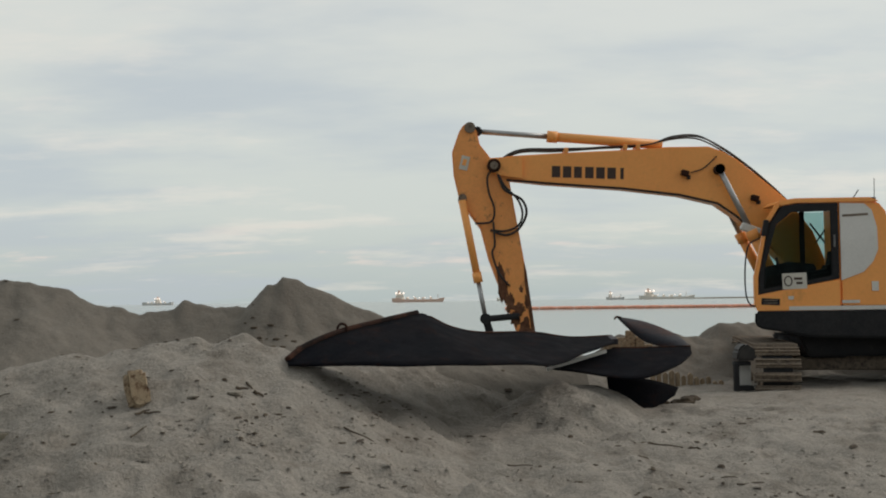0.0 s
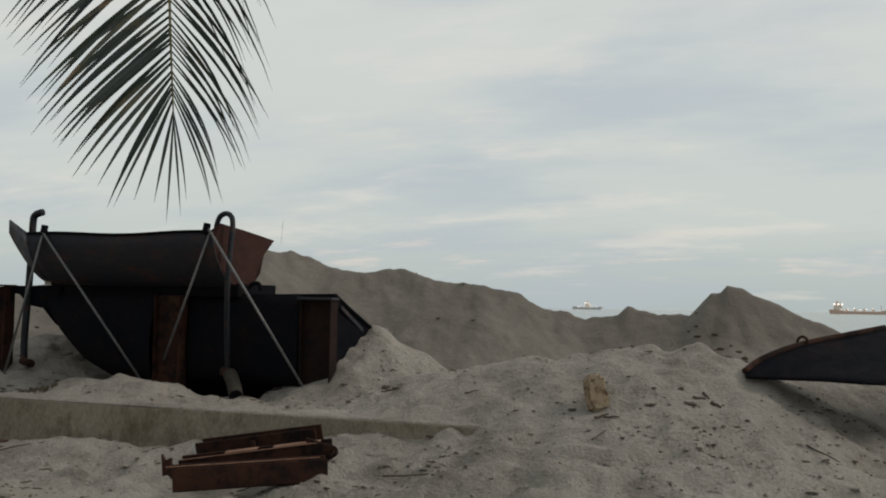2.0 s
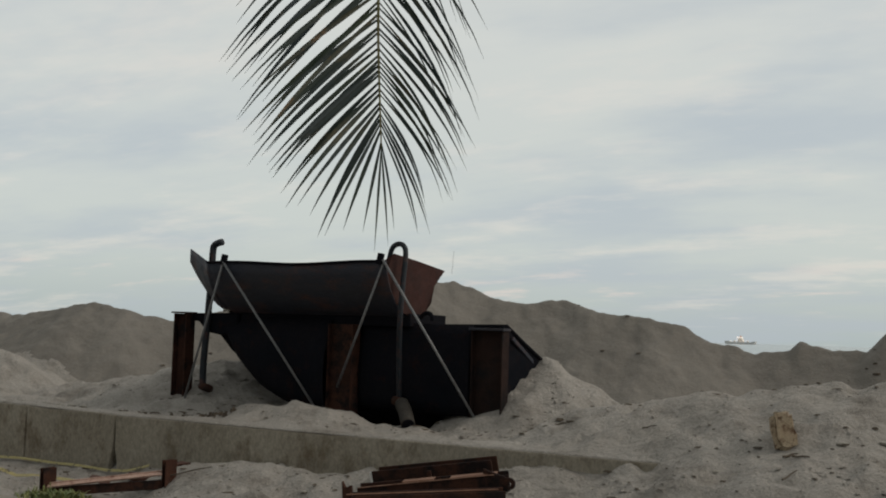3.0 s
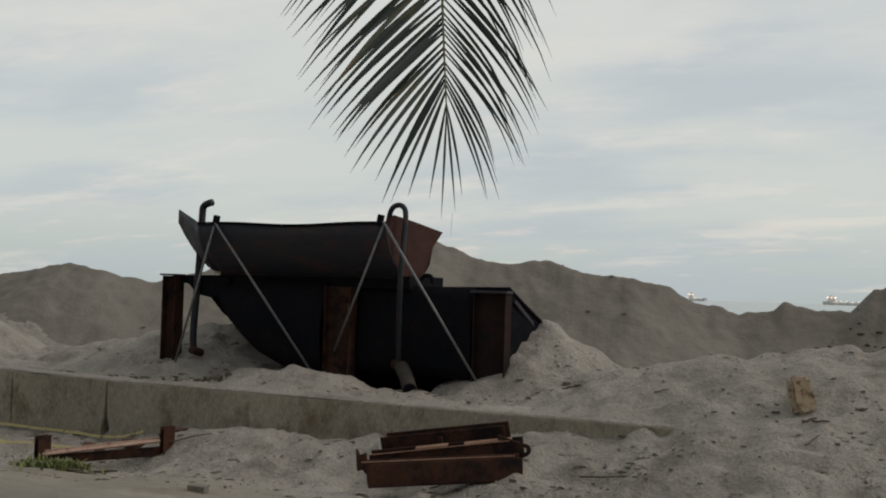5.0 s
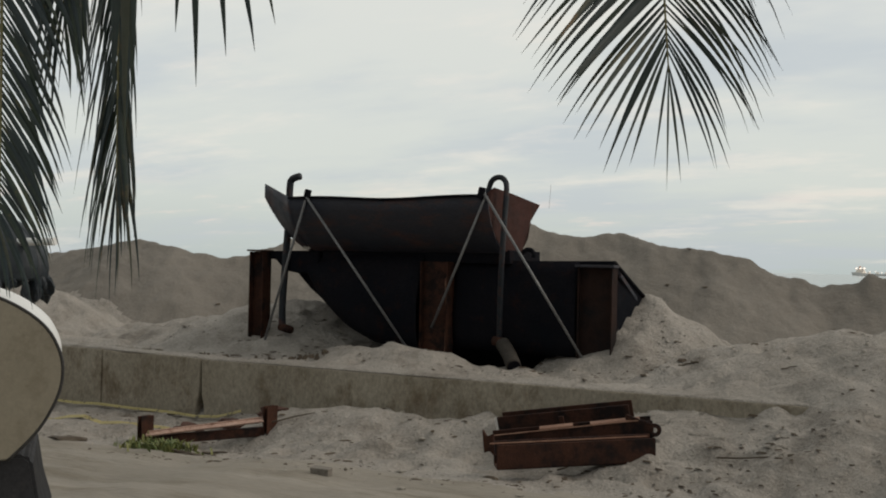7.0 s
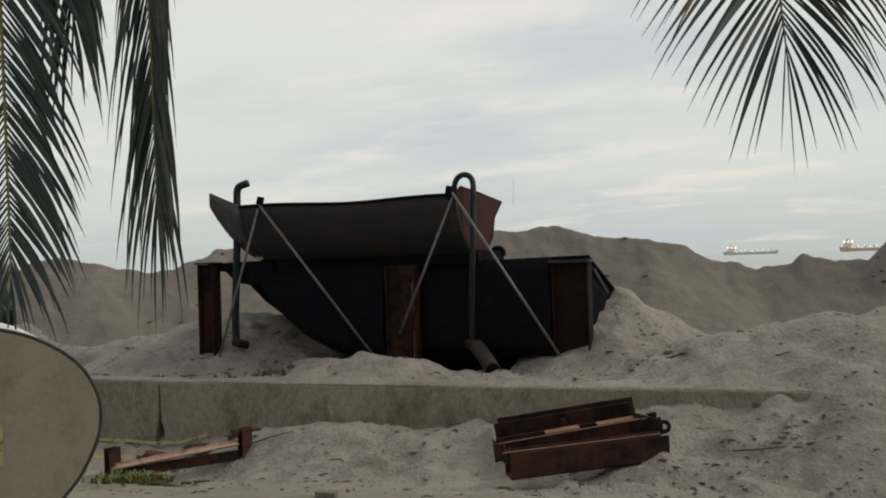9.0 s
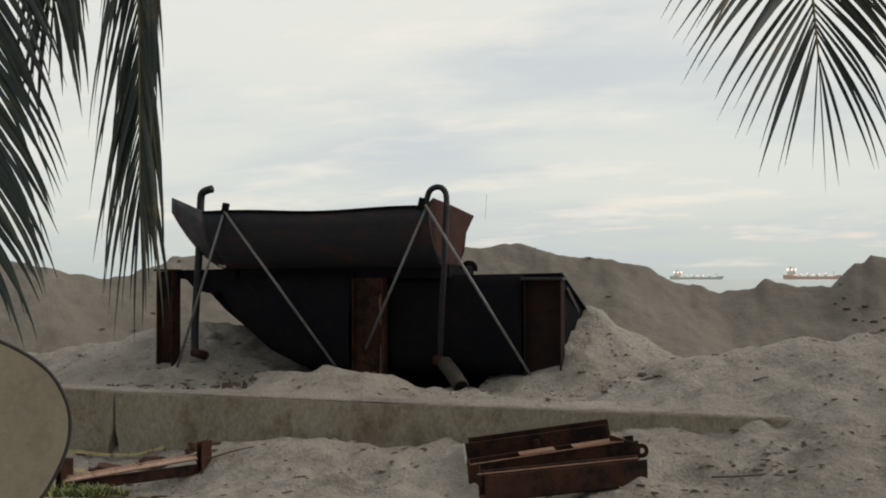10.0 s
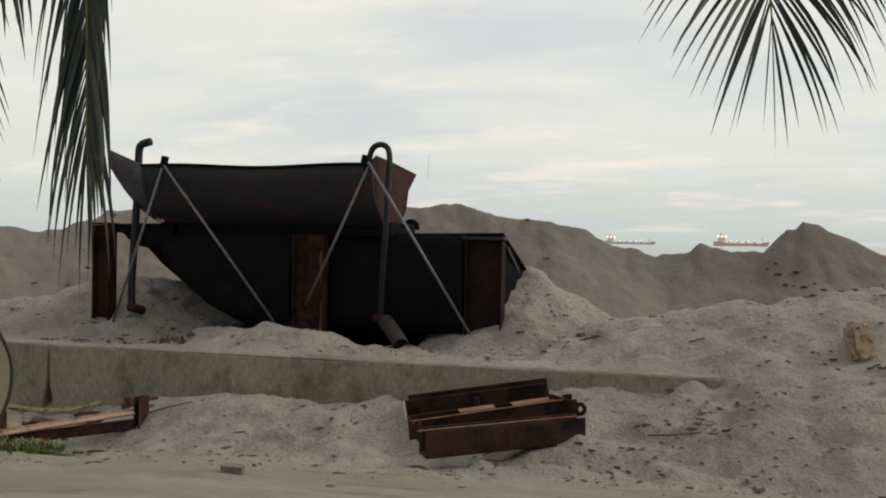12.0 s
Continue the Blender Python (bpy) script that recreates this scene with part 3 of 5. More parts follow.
prof = [(13.18, 2.575), (13.22, 2.42), (13.31, 2.25), (13.44, 2.10), (13.62, 1.97), (13.82, 1.92), (14.02, 1.97), (14.16, 2.12), (14.22, 2.34), (14.43, 2.54)]
rows = []
for k in range(25):
    f = k / 24
    row = []
    for y, z in prof:
        low = max(0.0, (2.57 - z) / 0.65)
        xl, xr = -10.62 + 0.05 * low ** 1.5, -7.90 - 0.02 * low
        sag = -0.014 * math.sin(math.pi * f) * (1 - low) + 0.012 * math.sin(9 * f) * (1 - low)
        row.append((xl + (xr - xl) * f, y, z + sag))
    rows.append(row)
part("upper_trough", sheet(rows, 0.02), HULL, hopper, "rust-streaked dark rounded steel trough", smooth=True)
part("rim_bar", tube([(r[0][0], r[0][1] - 0.012, r[0][2]) for r in rows], 0.016, 8), SOOT, hopper)
# flared end plates
rows = []
for k in range(9):
    f = k / 8
    row = []
    for j, (y, z) in enumerate(prof[:6]):
        u = j / 5
        tip = Vector((-11.36 - 0.01 * u, 13.69 + 0.01 * u, 2.795 - 0.175 * u))
        own = Vector((-10.60, y - 0.006, z))
        p = own.lerp(tip, f)
        p.z = own.z + (tip.z - own.z) * f ** (1 + 0.8 * u)
        row.append(p)
    rows.append(row)
part("end_flange", sheet(rows, 0.016), HULL, hopper, "flared rusty end flange", smooth=True)
bm = bmesh.new()
a = [bm.verts.new((-10.62 + 0.05 * max(0.0, (2.57 - z) / 0.65) ** 1.5, y, z)) for y, z in prof]
bm.faces.new(a)
bmesh.ops.solidify(bm, geom=bm.faces[:], thickness=0.015)
part("end_plate", bm, HULL, hopper)
bm = bmesh.new()
a = [bm.verts.new((-7.94 + 0.12 * (y - 13.2), y, z + 0.005)) for y, z in prof] + [bm.verts.new((-7.86, 13.8, 2.635)), bm.verts.new((-7.93, 13.40, 2.69))]
bm.faces.new(a)
bmesh.ops.solidify(bm, geom=bm.faces[:], thickness=0.015)
part("end_plate", bm, MAROON, hopper, "red-brown rusted end plate")

front = [(-11.10, 1.90), (-11.02, 1.72), (-10.74, 1.45), (-10.22, 1.10), (-9.80, 0.90), (-9.3, 0.80), (-7.2, 0.76), (-6.66, 0.50), (-6.63, 1.86), (-7.3, 1.84), (-8.6, 1.88), (-9.8, 1.90)]
back = [(-11.58, 1.88), (-11.50, 1.66), (-11.22, 1.36), (-10.75, 0.95), (-10.35, 0.65), (-9.8, 0.40), (-7.2, 0.28), (-6.62, 0.28), (-6.55, 1.40), (-7.3, 1.62), (-8.6, 1.80), (-9.8, 1.88)]
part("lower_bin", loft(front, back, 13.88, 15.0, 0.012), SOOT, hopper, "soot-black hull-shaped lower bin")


def belly(x0, x1, lean, floor_z, top_z, bow):
    """The bulging skin of the bin: lean(x) is how far forward it stands, floor_z(x) its lower edge."""
    rows = []
    for k in range(29):
        x = x0 + (x1 - x0) * k / 28
        y, zb = lean(x), floor_z(x)
        row = []
        for j in range(9):
            f = j / 8
            z = top_z + (zb - top_z) * f
            row.append((x, y + bow * (1 - math.sin(math.pi * (0.12 + 0.60 * f))) , z))
        row += [(x, y + bow * 0.45 + 0.16, zb - 0.02), (x, 14.1, zb - 0.05)]
        rows.append(row)
    return sheet(rows, 0.014)


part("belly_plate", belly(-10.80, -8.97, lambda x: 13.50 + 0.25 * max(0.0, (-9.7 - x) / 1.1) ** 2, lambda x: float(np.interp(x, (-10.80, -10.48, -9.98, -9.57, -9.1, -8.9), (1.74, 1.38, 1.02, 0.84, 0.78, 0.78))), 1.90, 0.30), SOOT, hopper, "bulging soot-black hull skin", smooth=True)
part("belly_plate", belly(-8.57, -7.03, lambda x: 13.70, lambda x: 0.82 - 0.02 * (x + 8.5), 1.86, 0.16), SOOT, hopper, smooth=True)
part("bin_edge", tube([(-6.64, 13.88, 1.865), (-6.60, 14.2, 1.70), (-6.55, 14.86, 1.41)], 0.022, 8), SOOT, hopper)
part("bin_rim", box((-7.13, 13.87, 1.848), (1.0, 0.05, 0.045), pose(0, 0, 0, 0, -1.0, 0), 0.008), SOOT, hopper)
part("end_rib", box((-6.60, 14.30, 1.56), (0.03, 0.74, 0.05), pose(0, 0, 0, -25, 0, 0), 0.008), HULL, hopper)
part("seam_bar", box((-9.2, 13.80, 1.955), (2.7, 0.05, 0.045), None, 0.008), MAROON, hopper, "rusty seam bar under the trough")
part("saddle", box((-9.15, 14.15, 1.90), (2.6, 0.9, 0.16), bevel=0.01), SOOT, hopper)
part("cross_beam", slab([(-11.46, 1.92), (-10.5, 1.94), (-10.5, 1.68), (-10.80, 1.64), (-10.98, 1.67), (-11.10, 1.74), (-11.18, 1.82), (-11.46, 1.82)], 13.70, 13.86), SOOT, hopper)


def h_post(cx, w, y, z0, z1, flange=0.016):
    """An upright H beam whose web faces the front."""
    bm = box((cx, y + 0.09, (z0 + z1) / 2), (w - 0.02, 0.016, z1 - z0), bevel=0.003)
    for s in (-1, 1):
        box((cx + s * (w / 2 - flange / 2), y + 0.09, (z0 + z1) / 2), (flange, 0.18, z1 - z0), bevel=0.004, bm=bm)
    return bm


part("post", h_post(-11.38, 0.22, 13.56, 0.62, 1.91), RUST, hopper)
part("post", h_post(-8.77, 0.37, 13.56, 0.55, 1.83), RUST, hopper)
part("post", h_post(-6.80, 0.41, 13.69, 0.55, 1.80), DARKRUST, hopper)
part("post_cap", box((-11.38, 13.64, 1.925), (0.27, 0.22, 0.022), bevel=0.006), RUST, hopper)
part("post_cap", box((-6.80, 13.76, 1.815), (0.46, 0.2, 0.03), bevel=0.006), HULL, hopper)
for outline in ([(-8.66, 1.62), (-8.63, 1.66), (-8.60, 1.50), (-8.61, 1.34), (-8.64, 1.30), (-8.65, 1.45)], [(-8.64, 1.08), (-8.61, 1.12), (-8.60, 0.86), (-8.62, 0.70), (-8.65, 0.72)]):
    part("rust_flake", slab(outline, 13.636, 13.642, 0), RUSTLT, hopper, "bright rust scar on a post")
for p, q in (((-10.33, 13.15, 2.60), (-11.14, 13.43, 0.72)), ((-10.33, 13.14, 2.58), (-9.06, 13.56, 0.72)), ((-7.92, 13.17, 2.58), (-8.775, 13.545, 1.05)), ((-7.93, 13.15, 2.60), (-6.88, 13.70, 0.70))):
    part("brace", tube([p, q], 0.0155, 10), PIPE, hopper, "thin grey brace pipe", smooth=True)
for x in (-10.33, -7.97):
    part("lug", box((x, 13.16, 2.61), (0.07, 0.06, 0.13), pose(0, 0, 0, 0, 12, 0), 0.01), SOOT, hopper)
part("vent_pipe", tube(smooth_line([(-11.0, 13.66, 0.93), (-11.02, 13.66, 1.0), (-11.02, 13.66, 1.3), (-10.99, 13.67, 1.9), (-10.965, 13.67, 2.4), (-10.955, 13.67, 2.76), (-10.93, 13.67, 2.84), (-10.87, 13.67, 2.87), (-10.80, 13.67, 2.885)], 6), 0.046, 12), DPIPE, hopper, smooth=True)
part("pipe_elbow", tube([(-11.04, 13.66, 0.95), (-10.84, 13.60, 0.92)], 0.052, 12), RUST, hopper, smooth=True)
part("vent_pipe", tube(smooth_line([(-8.04, 13.46, 2.52), (-8.03, 13.47, 2.66), (-7.99, 13.47, 2.77), (-7.91, 13.47, 2.81), (-7.83, 13.46, 2.78), (-7.79, 13.44, 2.68), (-7.785, 13.40, 2.4), (-7.79, 13.36, 1.95), (-7.86, 13.48, 1.5), (-7.93, 13.63, 0.98), (-7.93, 13.64, 0.92)], 7), 0.032, 12), DPIPE, hopper, "dark looped vent pipe", smooth=True)
part("pipe_elbow", tube([(-7.99, 13.62, 0.93), (-7.84, 13.58, 0.91)], 0.055, 12), RUST, hopper, smooth=True)
bm = tube(smooth_line([(-7.86, 13.58, 0.90), (-7.72, 13.44, 0.80), (-7.56, 13.24, 0.68)], 6), 0.085, 16)
part("drain_pipe", bm, OLDPIPE, hopper, "grey drain pipe with a black disc for its mouth", smooth=True)
# black disc on the closed end paints the shade inside the pipe
part("pipe_mouth", tube([(-7.562, 13.243, 0.682), (-7.555, 13.232, 0.676)], 0.075, 16), SOOT, hopper)
part("hook", tube(smooth_line([(-7.72, 13.72, 1.93), (-7.66, 13.72, 1.985), (-7.59, 13.72, 1.985), (-7.555, 13.72, 1.94), (-7.56, 13.72, 1.90)], 5), 0.026, 8), SOOT, hopper, smooth=True)
part("weld_patch", box((-10.62, 13.60, 2.00), (0.10, 0.012, 0.10), bevel=0.003), STONE, hopper, "pale flake on the steel")
for p, q in (((-7.62, 14.3, 2.50), (-7.60, 14.3, 2.78)),):
    part("wire", tube([p, q], 0.0016, 5), OLDPIPE, hopper)


# ---- loose steel by the wall ----
def channel(p, q, w, h, t=0.018, lean=0.0):
    """A steel channel from p to q, open side up and leaning over by so many degrees."""
    p, q = Vector(p), Vector(q)
    L = (q - p).length
    bm = box((L / 2, 0, -h / 2 + t / 2), (L, w, t), bevel=0.004)
    for s in (-1, 1):
        box((L / 2, s * (w / 2 - t / 2), 0), (L, t, h), bevel=0.004, bm=bm)
    d = (q - p).normalized()
    turn = d.to_track_quat("X", "Z").to_matrix().to_4x4()
    bmesh.ops.transform(bm, matrix=Matrix.Translation(p) @ turn @ pose(0, 0, 0, lean), verts=bm.verts)
    return bm


beams = thing("steel_beam", (-6.3, 11.8, 0.1), "long rusty steel channel lying on sand with a lighter flange", "steel beam", "rusty beams on the sand")
part("channel", channel((-6.96, 11.66, 0.20), (-5.72, 11.83, 0.40), 0.20, 0.34, 0.02, 8), RUST, beams)
part("lip", box((-6.34, 11.55, 0.19), (1.1, 0.05, 0.02), pose(0, 0, 0, 0, -9, 8), 0.004), RUSTLT, beams, "orange rusty strip")
part("cut_end", box((-6.965, 11.56, 0.20), (0.016, 0.014, 0.30), pose(0, 0, 0, 8, -6, 0), 0.003), GREYP, beams, "bright cut end")
part("stiffener", box((-6.30, 11.552, 0.31), (0.05, 0.02, 0.22), pose(0, 0, 0, 8, -9, 8), 0.004), RUST, beams)
beam2 = thing("steel_beam", (-6.0, 11.2, 0.1), "rusty steel girder with an eye plate at its end", "steel beam", "rusty beams on the sand")
part("channel", channel((-6.74, 10.98, 0.215), (-5.44, 11.52, 0.40), 0.20, 0.155, 0.02, 6), RUST, beam2)
part("flange", box((-6.10, 11.13, 0.375), (1.3, 0.022, 0.009), pose(0, 0, 0, 0, -8, 22.5), 0.004), RUSTLT, beam2, "lighter rust-brown flange strip")
bm = bmesh.new()
ring = [(0.058 * math.cos(a), 0.058 * math.sin(a)) for a in (2 * math.pi * k / 20 for k in range(20))]
inn = [(0.024 * math.cos(a), 0.024 * math.sin(a)) for a in (2 * math.pi * k / 20 for k in range(20))]
vo = [[bm.verts.new((x, y, z)) for x, z in ring] for y in (-0.018, 0.018)]
vi = [[bm.verts.new((x, y, z)) for x, z in inn] for y in (-0.018, 0.018)]
for k in range(20):
    l = (k + 1) % 20
    bm.faces.new((vo[0][k], vo[0][l], vi[0][l], vi[0][k]))
    bm.faces.new((vo[1][k], vi[1][k], vi[1][l], vo[1][l]))
    bm.faces.new((vo[0][k], vo[1][k], vo[1][l], vo[0][l]))
    bm.faces.new((vi[0][k], vi[0][l], vi[1][l], vi[1][k]))
bmesh.ops.transform(bm, matrix=pose(-5.375, 11.385, 0.39, 0, 0, 10), verts=bm.verts)
part("eye_plate", bm, RUST, beam2)
for x, y, z, L in ((-5.74, 11.385, 0.440, 0.44), (-6.22, 11.19, 0.372, 0.30)):
    part("flange_plate", box((x, y, z), (L, 0.17, 0.012), pose(0, 0, 0, 0, -8.0, 22.5), 0.003), RUSTLT, beam2, "dusty orange-brown flange plate")
part("neck", slab([(-5.64, 0.51), (-5.62, 0.25), (-5.385, 0.335), (-5.385, 0.445)], 11.36, 11.395, 0.008), RUST, beam2)
beam3 = thing("steel_beam", (-5.9, 10.8, 0.05), "dark rusty steel girder with a torn end half sunk in sand", "steel beam", "rusty beams on the sand")
part("channel", channel((-6.47, 10.45, 0.19), (-5.34, 11.22, 0.26), 0.19, 0.21, 0.02, 4), RUST, beam3)
part("flange", box((-5.92, 10.74, 0.335), (1.36, 0.020, 0.011), pose(0, 0, 0, 0, -3.0, 34), 0.005), RUSTLT, beam3, "lighter rust-brown edge strip")
part("torn_end", slab([(-6.60, 0.40), (-6.56, 0.34), (-6.50, 0.37), (-6.48, 0.18), (-6.53, 0.22), (-6.58, 0.20)], 10.45, 10.49, 0.006), RUST, beam3)

trestle = thing("trestle", (-10.1, 11.05, -0.05), "rusty low steel trestle with a pinkish rail on sand", "trestle")
for x, y, z0, z1 in ((-10.57, 10.65, -0.25, 0.165), (-9.60, 11.48, -0.25, 0.26)):
    part("post", h_post(x, 0.06, y - 0.05, z0, z1, 0.012), RUST, trestle)
part("rail", channel((-10.54, 10.66, -0.02), (-9.63, 11.44, 0.12), 0.075, 0.022, 0.012, 32), PINKRAIL, trestle, "pinkish rusty rail")
part("rail", box((-10.09, 11.10, -0.05), (1.2, 0.06, 0.10), pose(0, 0, 0, 0, -4, 40.6), 0.01), RUST, trestle)


# ---- cut steel plates on the sand heap ----
def lens_sheet(upper, lower, n, thick, bulge, wob=0.0):
    """A plate between two edges, each a smooth line through (x, y, z) points, bellied out towards the front."""
    def along(pts):
        line = smooth_line(pts, 12)
        s = np.cumsum([0] + [(b - a).length for a, b in zip(line, line[1:])])
        u = np.linspace(0, s[-1], n)
        return np.stack([np.interp(u, s, [v[i] for v in line]) for i in range(3)], -1)
    A, B = along(upper), along(lower)
    rows = []
    for i in range(n):
        row = []
        for k in range(9):
            f = k / 8
            p = A[i] * (1 - f) + B[i] * f
            b = bulge * math.sin(math.pi * f) * math.sin(math.pi * i / (n - 1))
            row.append((p[0], p[1] - b, p[2] - b * 0.35 + wob * math.sin(i * 0.9 + k)))
        rows.append(row)
    return sheet(rows, thick)


plate = thing("steel_plate", (0, 14.6, 0.9), "large warped soot-black steel hull plate lying on sand", "steel plate", "cut hull plates")
P_UP = [(-1.86, 13.2, 1.165), (-1.70, 13.4, 1.29), (-1.39, 13.7, 1.42), (-0.95, 14.15, 1.525), (-0.60, 14.5, 1.60), (-0.46, 14.6, 1.555), (-0.21, 14.8, 1.43), (0.12, 15.1, 1.36), (0.74, 15.6, 1.34), (1.26, 16.0, 1.26), (1.82, 16.4, 1.26)]
P_LO = [(-1.84, 13.1, 1.12), (-1.335, 13.02, 1.126), (-0.780, 12.92, 1.120), (-0.061, 13.25, 1.102), (0.590, 13.65, 1.075), (0.900, 14.1, 1.045), (1.36, 15.1, 1.13), (1.755, 15.65, 1.202)]
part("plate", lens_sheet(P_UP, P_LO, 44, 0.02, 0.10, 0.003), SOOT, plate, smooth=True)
part("edge_bar", tube([p + Vector((0, -0.01, 0.01)) for p in smooth_line(P_UP[:5], 8)], 0.034, 8), RUST, plate, "rusty rolled edge", smooth=True)
part("edge_bar", tube([p + Vector((0, -0.01, 0.01)) for p in smooth_line(P_UP[5:], 8)], 0.012, 8), RUST, plate, smooth=True)
bm = bmesh.new()
tube([(-1.36 + 0.05 * math.cos(a), 13.72, 1.455 + 0.06 * math.sin(a)) for a in [math.pi * k / 10 for k in range(-2, 13)]], 0.014, 8, bm)
part("lifting_eye", bm, RUST, plate)
part("corner_block", box((1.80, 16.2, 1.225), (0.08, 0.5, 0.07), pose(0, 0, 0, 4, 0, 0), 0.008), HULL, plate)
plate2 = thing("steel_plate", (1.9, 15.9, 0.7), "curved black steel plate with a bright cut edge", "steel plate", "cut hull plates")
part("plate", lens_sheet([(0.90, 15.5, 0.935), (1.35, 15.7, 1.03), (1.76, 15.9, 1.12), (2.2, 15.95, 1.12), (2.74, 16.0, 1.13)], [(0.92, 15.4, 0.92), (1.20, 15.1, 0.905), (1.87, 14.9, 0.825), (2.39, 15.2, 0.945), (2.71, 15.8, 1.05)], 24, 0.02, 0.10), SOOT, plate2, smooth=True)
part("cut_edge", box((1.27, 15.46, 1.015), (0.82, 0.03, 0.04), pose(0, 0, 0, 0, -13.5, 22), 0.004), GREYP, plate2, "bright freshly cut edge")
part("rim", tube(smooth_line([(1.76, 15.9, 1.13), (2.2, 15.95, 1.13), (2.74, 16.0, 1.14)], 5), 0.015, 8), RUST, plate2)
plate3 = thing("steel_plate", (2.4, 16.3, 0.9), "leaf-shaped dark steel offcut tipped up on the heap", "steel plate", "cut hull plates")
part("plate", lens_sheet([(1.88, 16.25, 1.50), (2.02, 16.3, 1.485), (2.30, 16.35, 1.42), (2.62, 16.35, 1.28), (2.80, 16.3, 1.13)], [(1.89, 16.25, 1.485), (2.12, 16.25, 1.27), (2.29, 16.25, 1.17), (2.62, 16.25, 1.10), (2.79, 16.25, 1.11)], 20, 0.02, 0.06), HULL, plate3, smooth=True)
part("hook", tube(smooth_line([(1.93, 16.25, 1.50), (1.87, 16.24, 1.51), (1.84, 16.23, 1.48)], 4), 0.012, 8), RUST, plate3)
part("stay", tube([(2.66, 16.32, 1.15), (2.64, 16.2, 1.08)], 0.03, 8), SOOT, plate3)
# black sheet put in for the shade in the hollow below the plates
hollow_shade = thing("steel_plate", (2.0, 15.6, 0.5), "black sheet that stands for shade in a sand hollow", "steel plate", "cut hull plates")
part("plate", lens_sheet([(1.66, 15.78, 0.85), (1.9, 15.82, 0.80), (2.3, 15.9, 0.72), (2.58, 16.0, 0.63)], [(1.68, 15.72, 0.60), (1.85, 15.66, 0.36), (2.12, 15.68, 0.34), (2.52, 15.9, 0.555)], 20, 0.02, 0.02), SOOT, hollow_shade, smooth=True)

for i, (x0, x1, z0, z1, n, y) in enumerate(((2.88, 3.92, 0.66, 0.46, 12, 19.3), (2.36, 2.62, 1.10, 1.04, 4, 20.2))):
    pile = thing("stake_row", ((x0 + x1) / 2, y, 0.4), "row of short tan timber stakes standing in sand", "stakes", "stake rows")
    for k in range(n):
        f = k / (n - 1)
        x = x0 + (x1 - x0) * f
        z = z0 + (z1 - z0) * f + 0.03 * math.sin(k * 2.3)
        part("stake", slab([(x - 0.034, 0.15), (x + 0.034, 0.15), (x + 0.034, z - 0.02), (x, z + 0.015), (x - 0.034, z - 0.01)], y - 0.03 + 0.03 * math.sin(k * 1.7), y + 0.05, 0.006), WOOD, pile)


# ---- the excavator ----
exc = thing("excavator", (5.4, 19.7, 0.34), "yellow tracked excavator with a black lower frame, boom raised", "excavator")
BY0, BY1 = 19.42, 19.82
boom_outline = [(0.50, 3.93), (0.79, 3.97), (1.63, 4.01), (2.52, 4.04), (3.22, 4.08), (3.84, 4.08), (4.06, 4.00), (4.28, 3.87), (4.67, 3.55), (5.06, 3.22), (5.42, 2.75), (5.62, 2.25),
                (5.50, 2.02), (5.20, 2.05), (4.92, 2.32), (4.65, 2.60), (4.47, 2.78), (4.26, 2.98), (3.96, 3.19), (3.38, 3.33), (2.5, 3.44), (1.27, 3.54), (0.61, 3.62)]
boom = part("boom", slab(boom_outline, BY0, BY1, 0.02), YELLOW, exc)
dark_low = [(0.7, 3.61), (1.27, 3.555), (2.5, 3.455), (3.38, 3.345), (3.96, 3.205), (4.26, 2.995), (4.47, 2.79)]
part("lower_flange", tube([(x, BY0 + 0.01, z - 0.015) for x, z in dark_low], 0.016, 6), RUBBER, boom, "dark strip along the lower edge")
arm_outline = [(0.13, 4.50), (0.24, 4.39), (0.29, 4.16), (0.48, 3.91), (0.74, 3.60), (0.86, 2.89), (0.98, 2.18), (1.10, 1.26), (1.15, 0.80), (1.00, 0.80), (0.84, 1.22), (0.71, 1.57),
               (0.54, 2.01), (0.41, 2.37), (0.29, 2.85), (0.07, 3.15), (-0.04, 3.34), (-0.12, 3.70), (-0.14, 4.05), (-0.03, 4.36), (0.05, 4.48)]
arm = part("arm", slab(arm_outline, 19.45, 19.79, 0.02), YWORN, exc, "worn yellow arm, rust-stained low down")


def drum(x, z, r, y0, y1, sides=20):
    return tube([(x, y0, z), (x, y1, z)], r, sides)


part("pin", drum(0.50, 3.81, 0.105, 19.30, 19.94), RUST, boom)
part("pin", drum(0.50, 3.81, 0.06, 19.27, 19.97), TRACK, boom)
part("tip_cheek", slab([(0.40, 3.93), (0.95, 3.96), (0.95, 3.60), (0.56, 3.66), (0.40, 3.74)], 19.36, 19.42, 0.015), YELLOW, boom)
part("pin", drum(0.14, 4.42, 0.085, 19.42, 19.82), TRACK, arm)
part("pin", drum(0.01, 3.32, 0.065, 19.38, 19.86), TRACK, arm)
part("wear_plate", slab([(0.95, 2.34), (0.985, 2.18), (1.105, 1.26), (1.15, 0.84), (1.11, 0.84), (1.05, 1.26), (0.955, 2.0)], 19.435, 19.45, 0.004), MUD, arm, "rust-brown worn edge")
for x, z, w, h in ((0.57, 2.10, 0.07, 0.34), (0.64, 1.90, 0.10, 0.30), (0.72, 1.70, 0.12, 0.26), (0.86, 1.60, 0.16, 0.16), (0.80, 1.45, 0.14, 0.22), (0.98, 1.72, 0.06, 0.20), (0.90, 1.90, 0.05, 0.09), (0.96, 1.30, 0.16, 0.24)):
    part("rust_stain", lump((x, 19.448, z), (w, 0.012, h), x * 7 + z, 0.9, 3), MUD, arm)
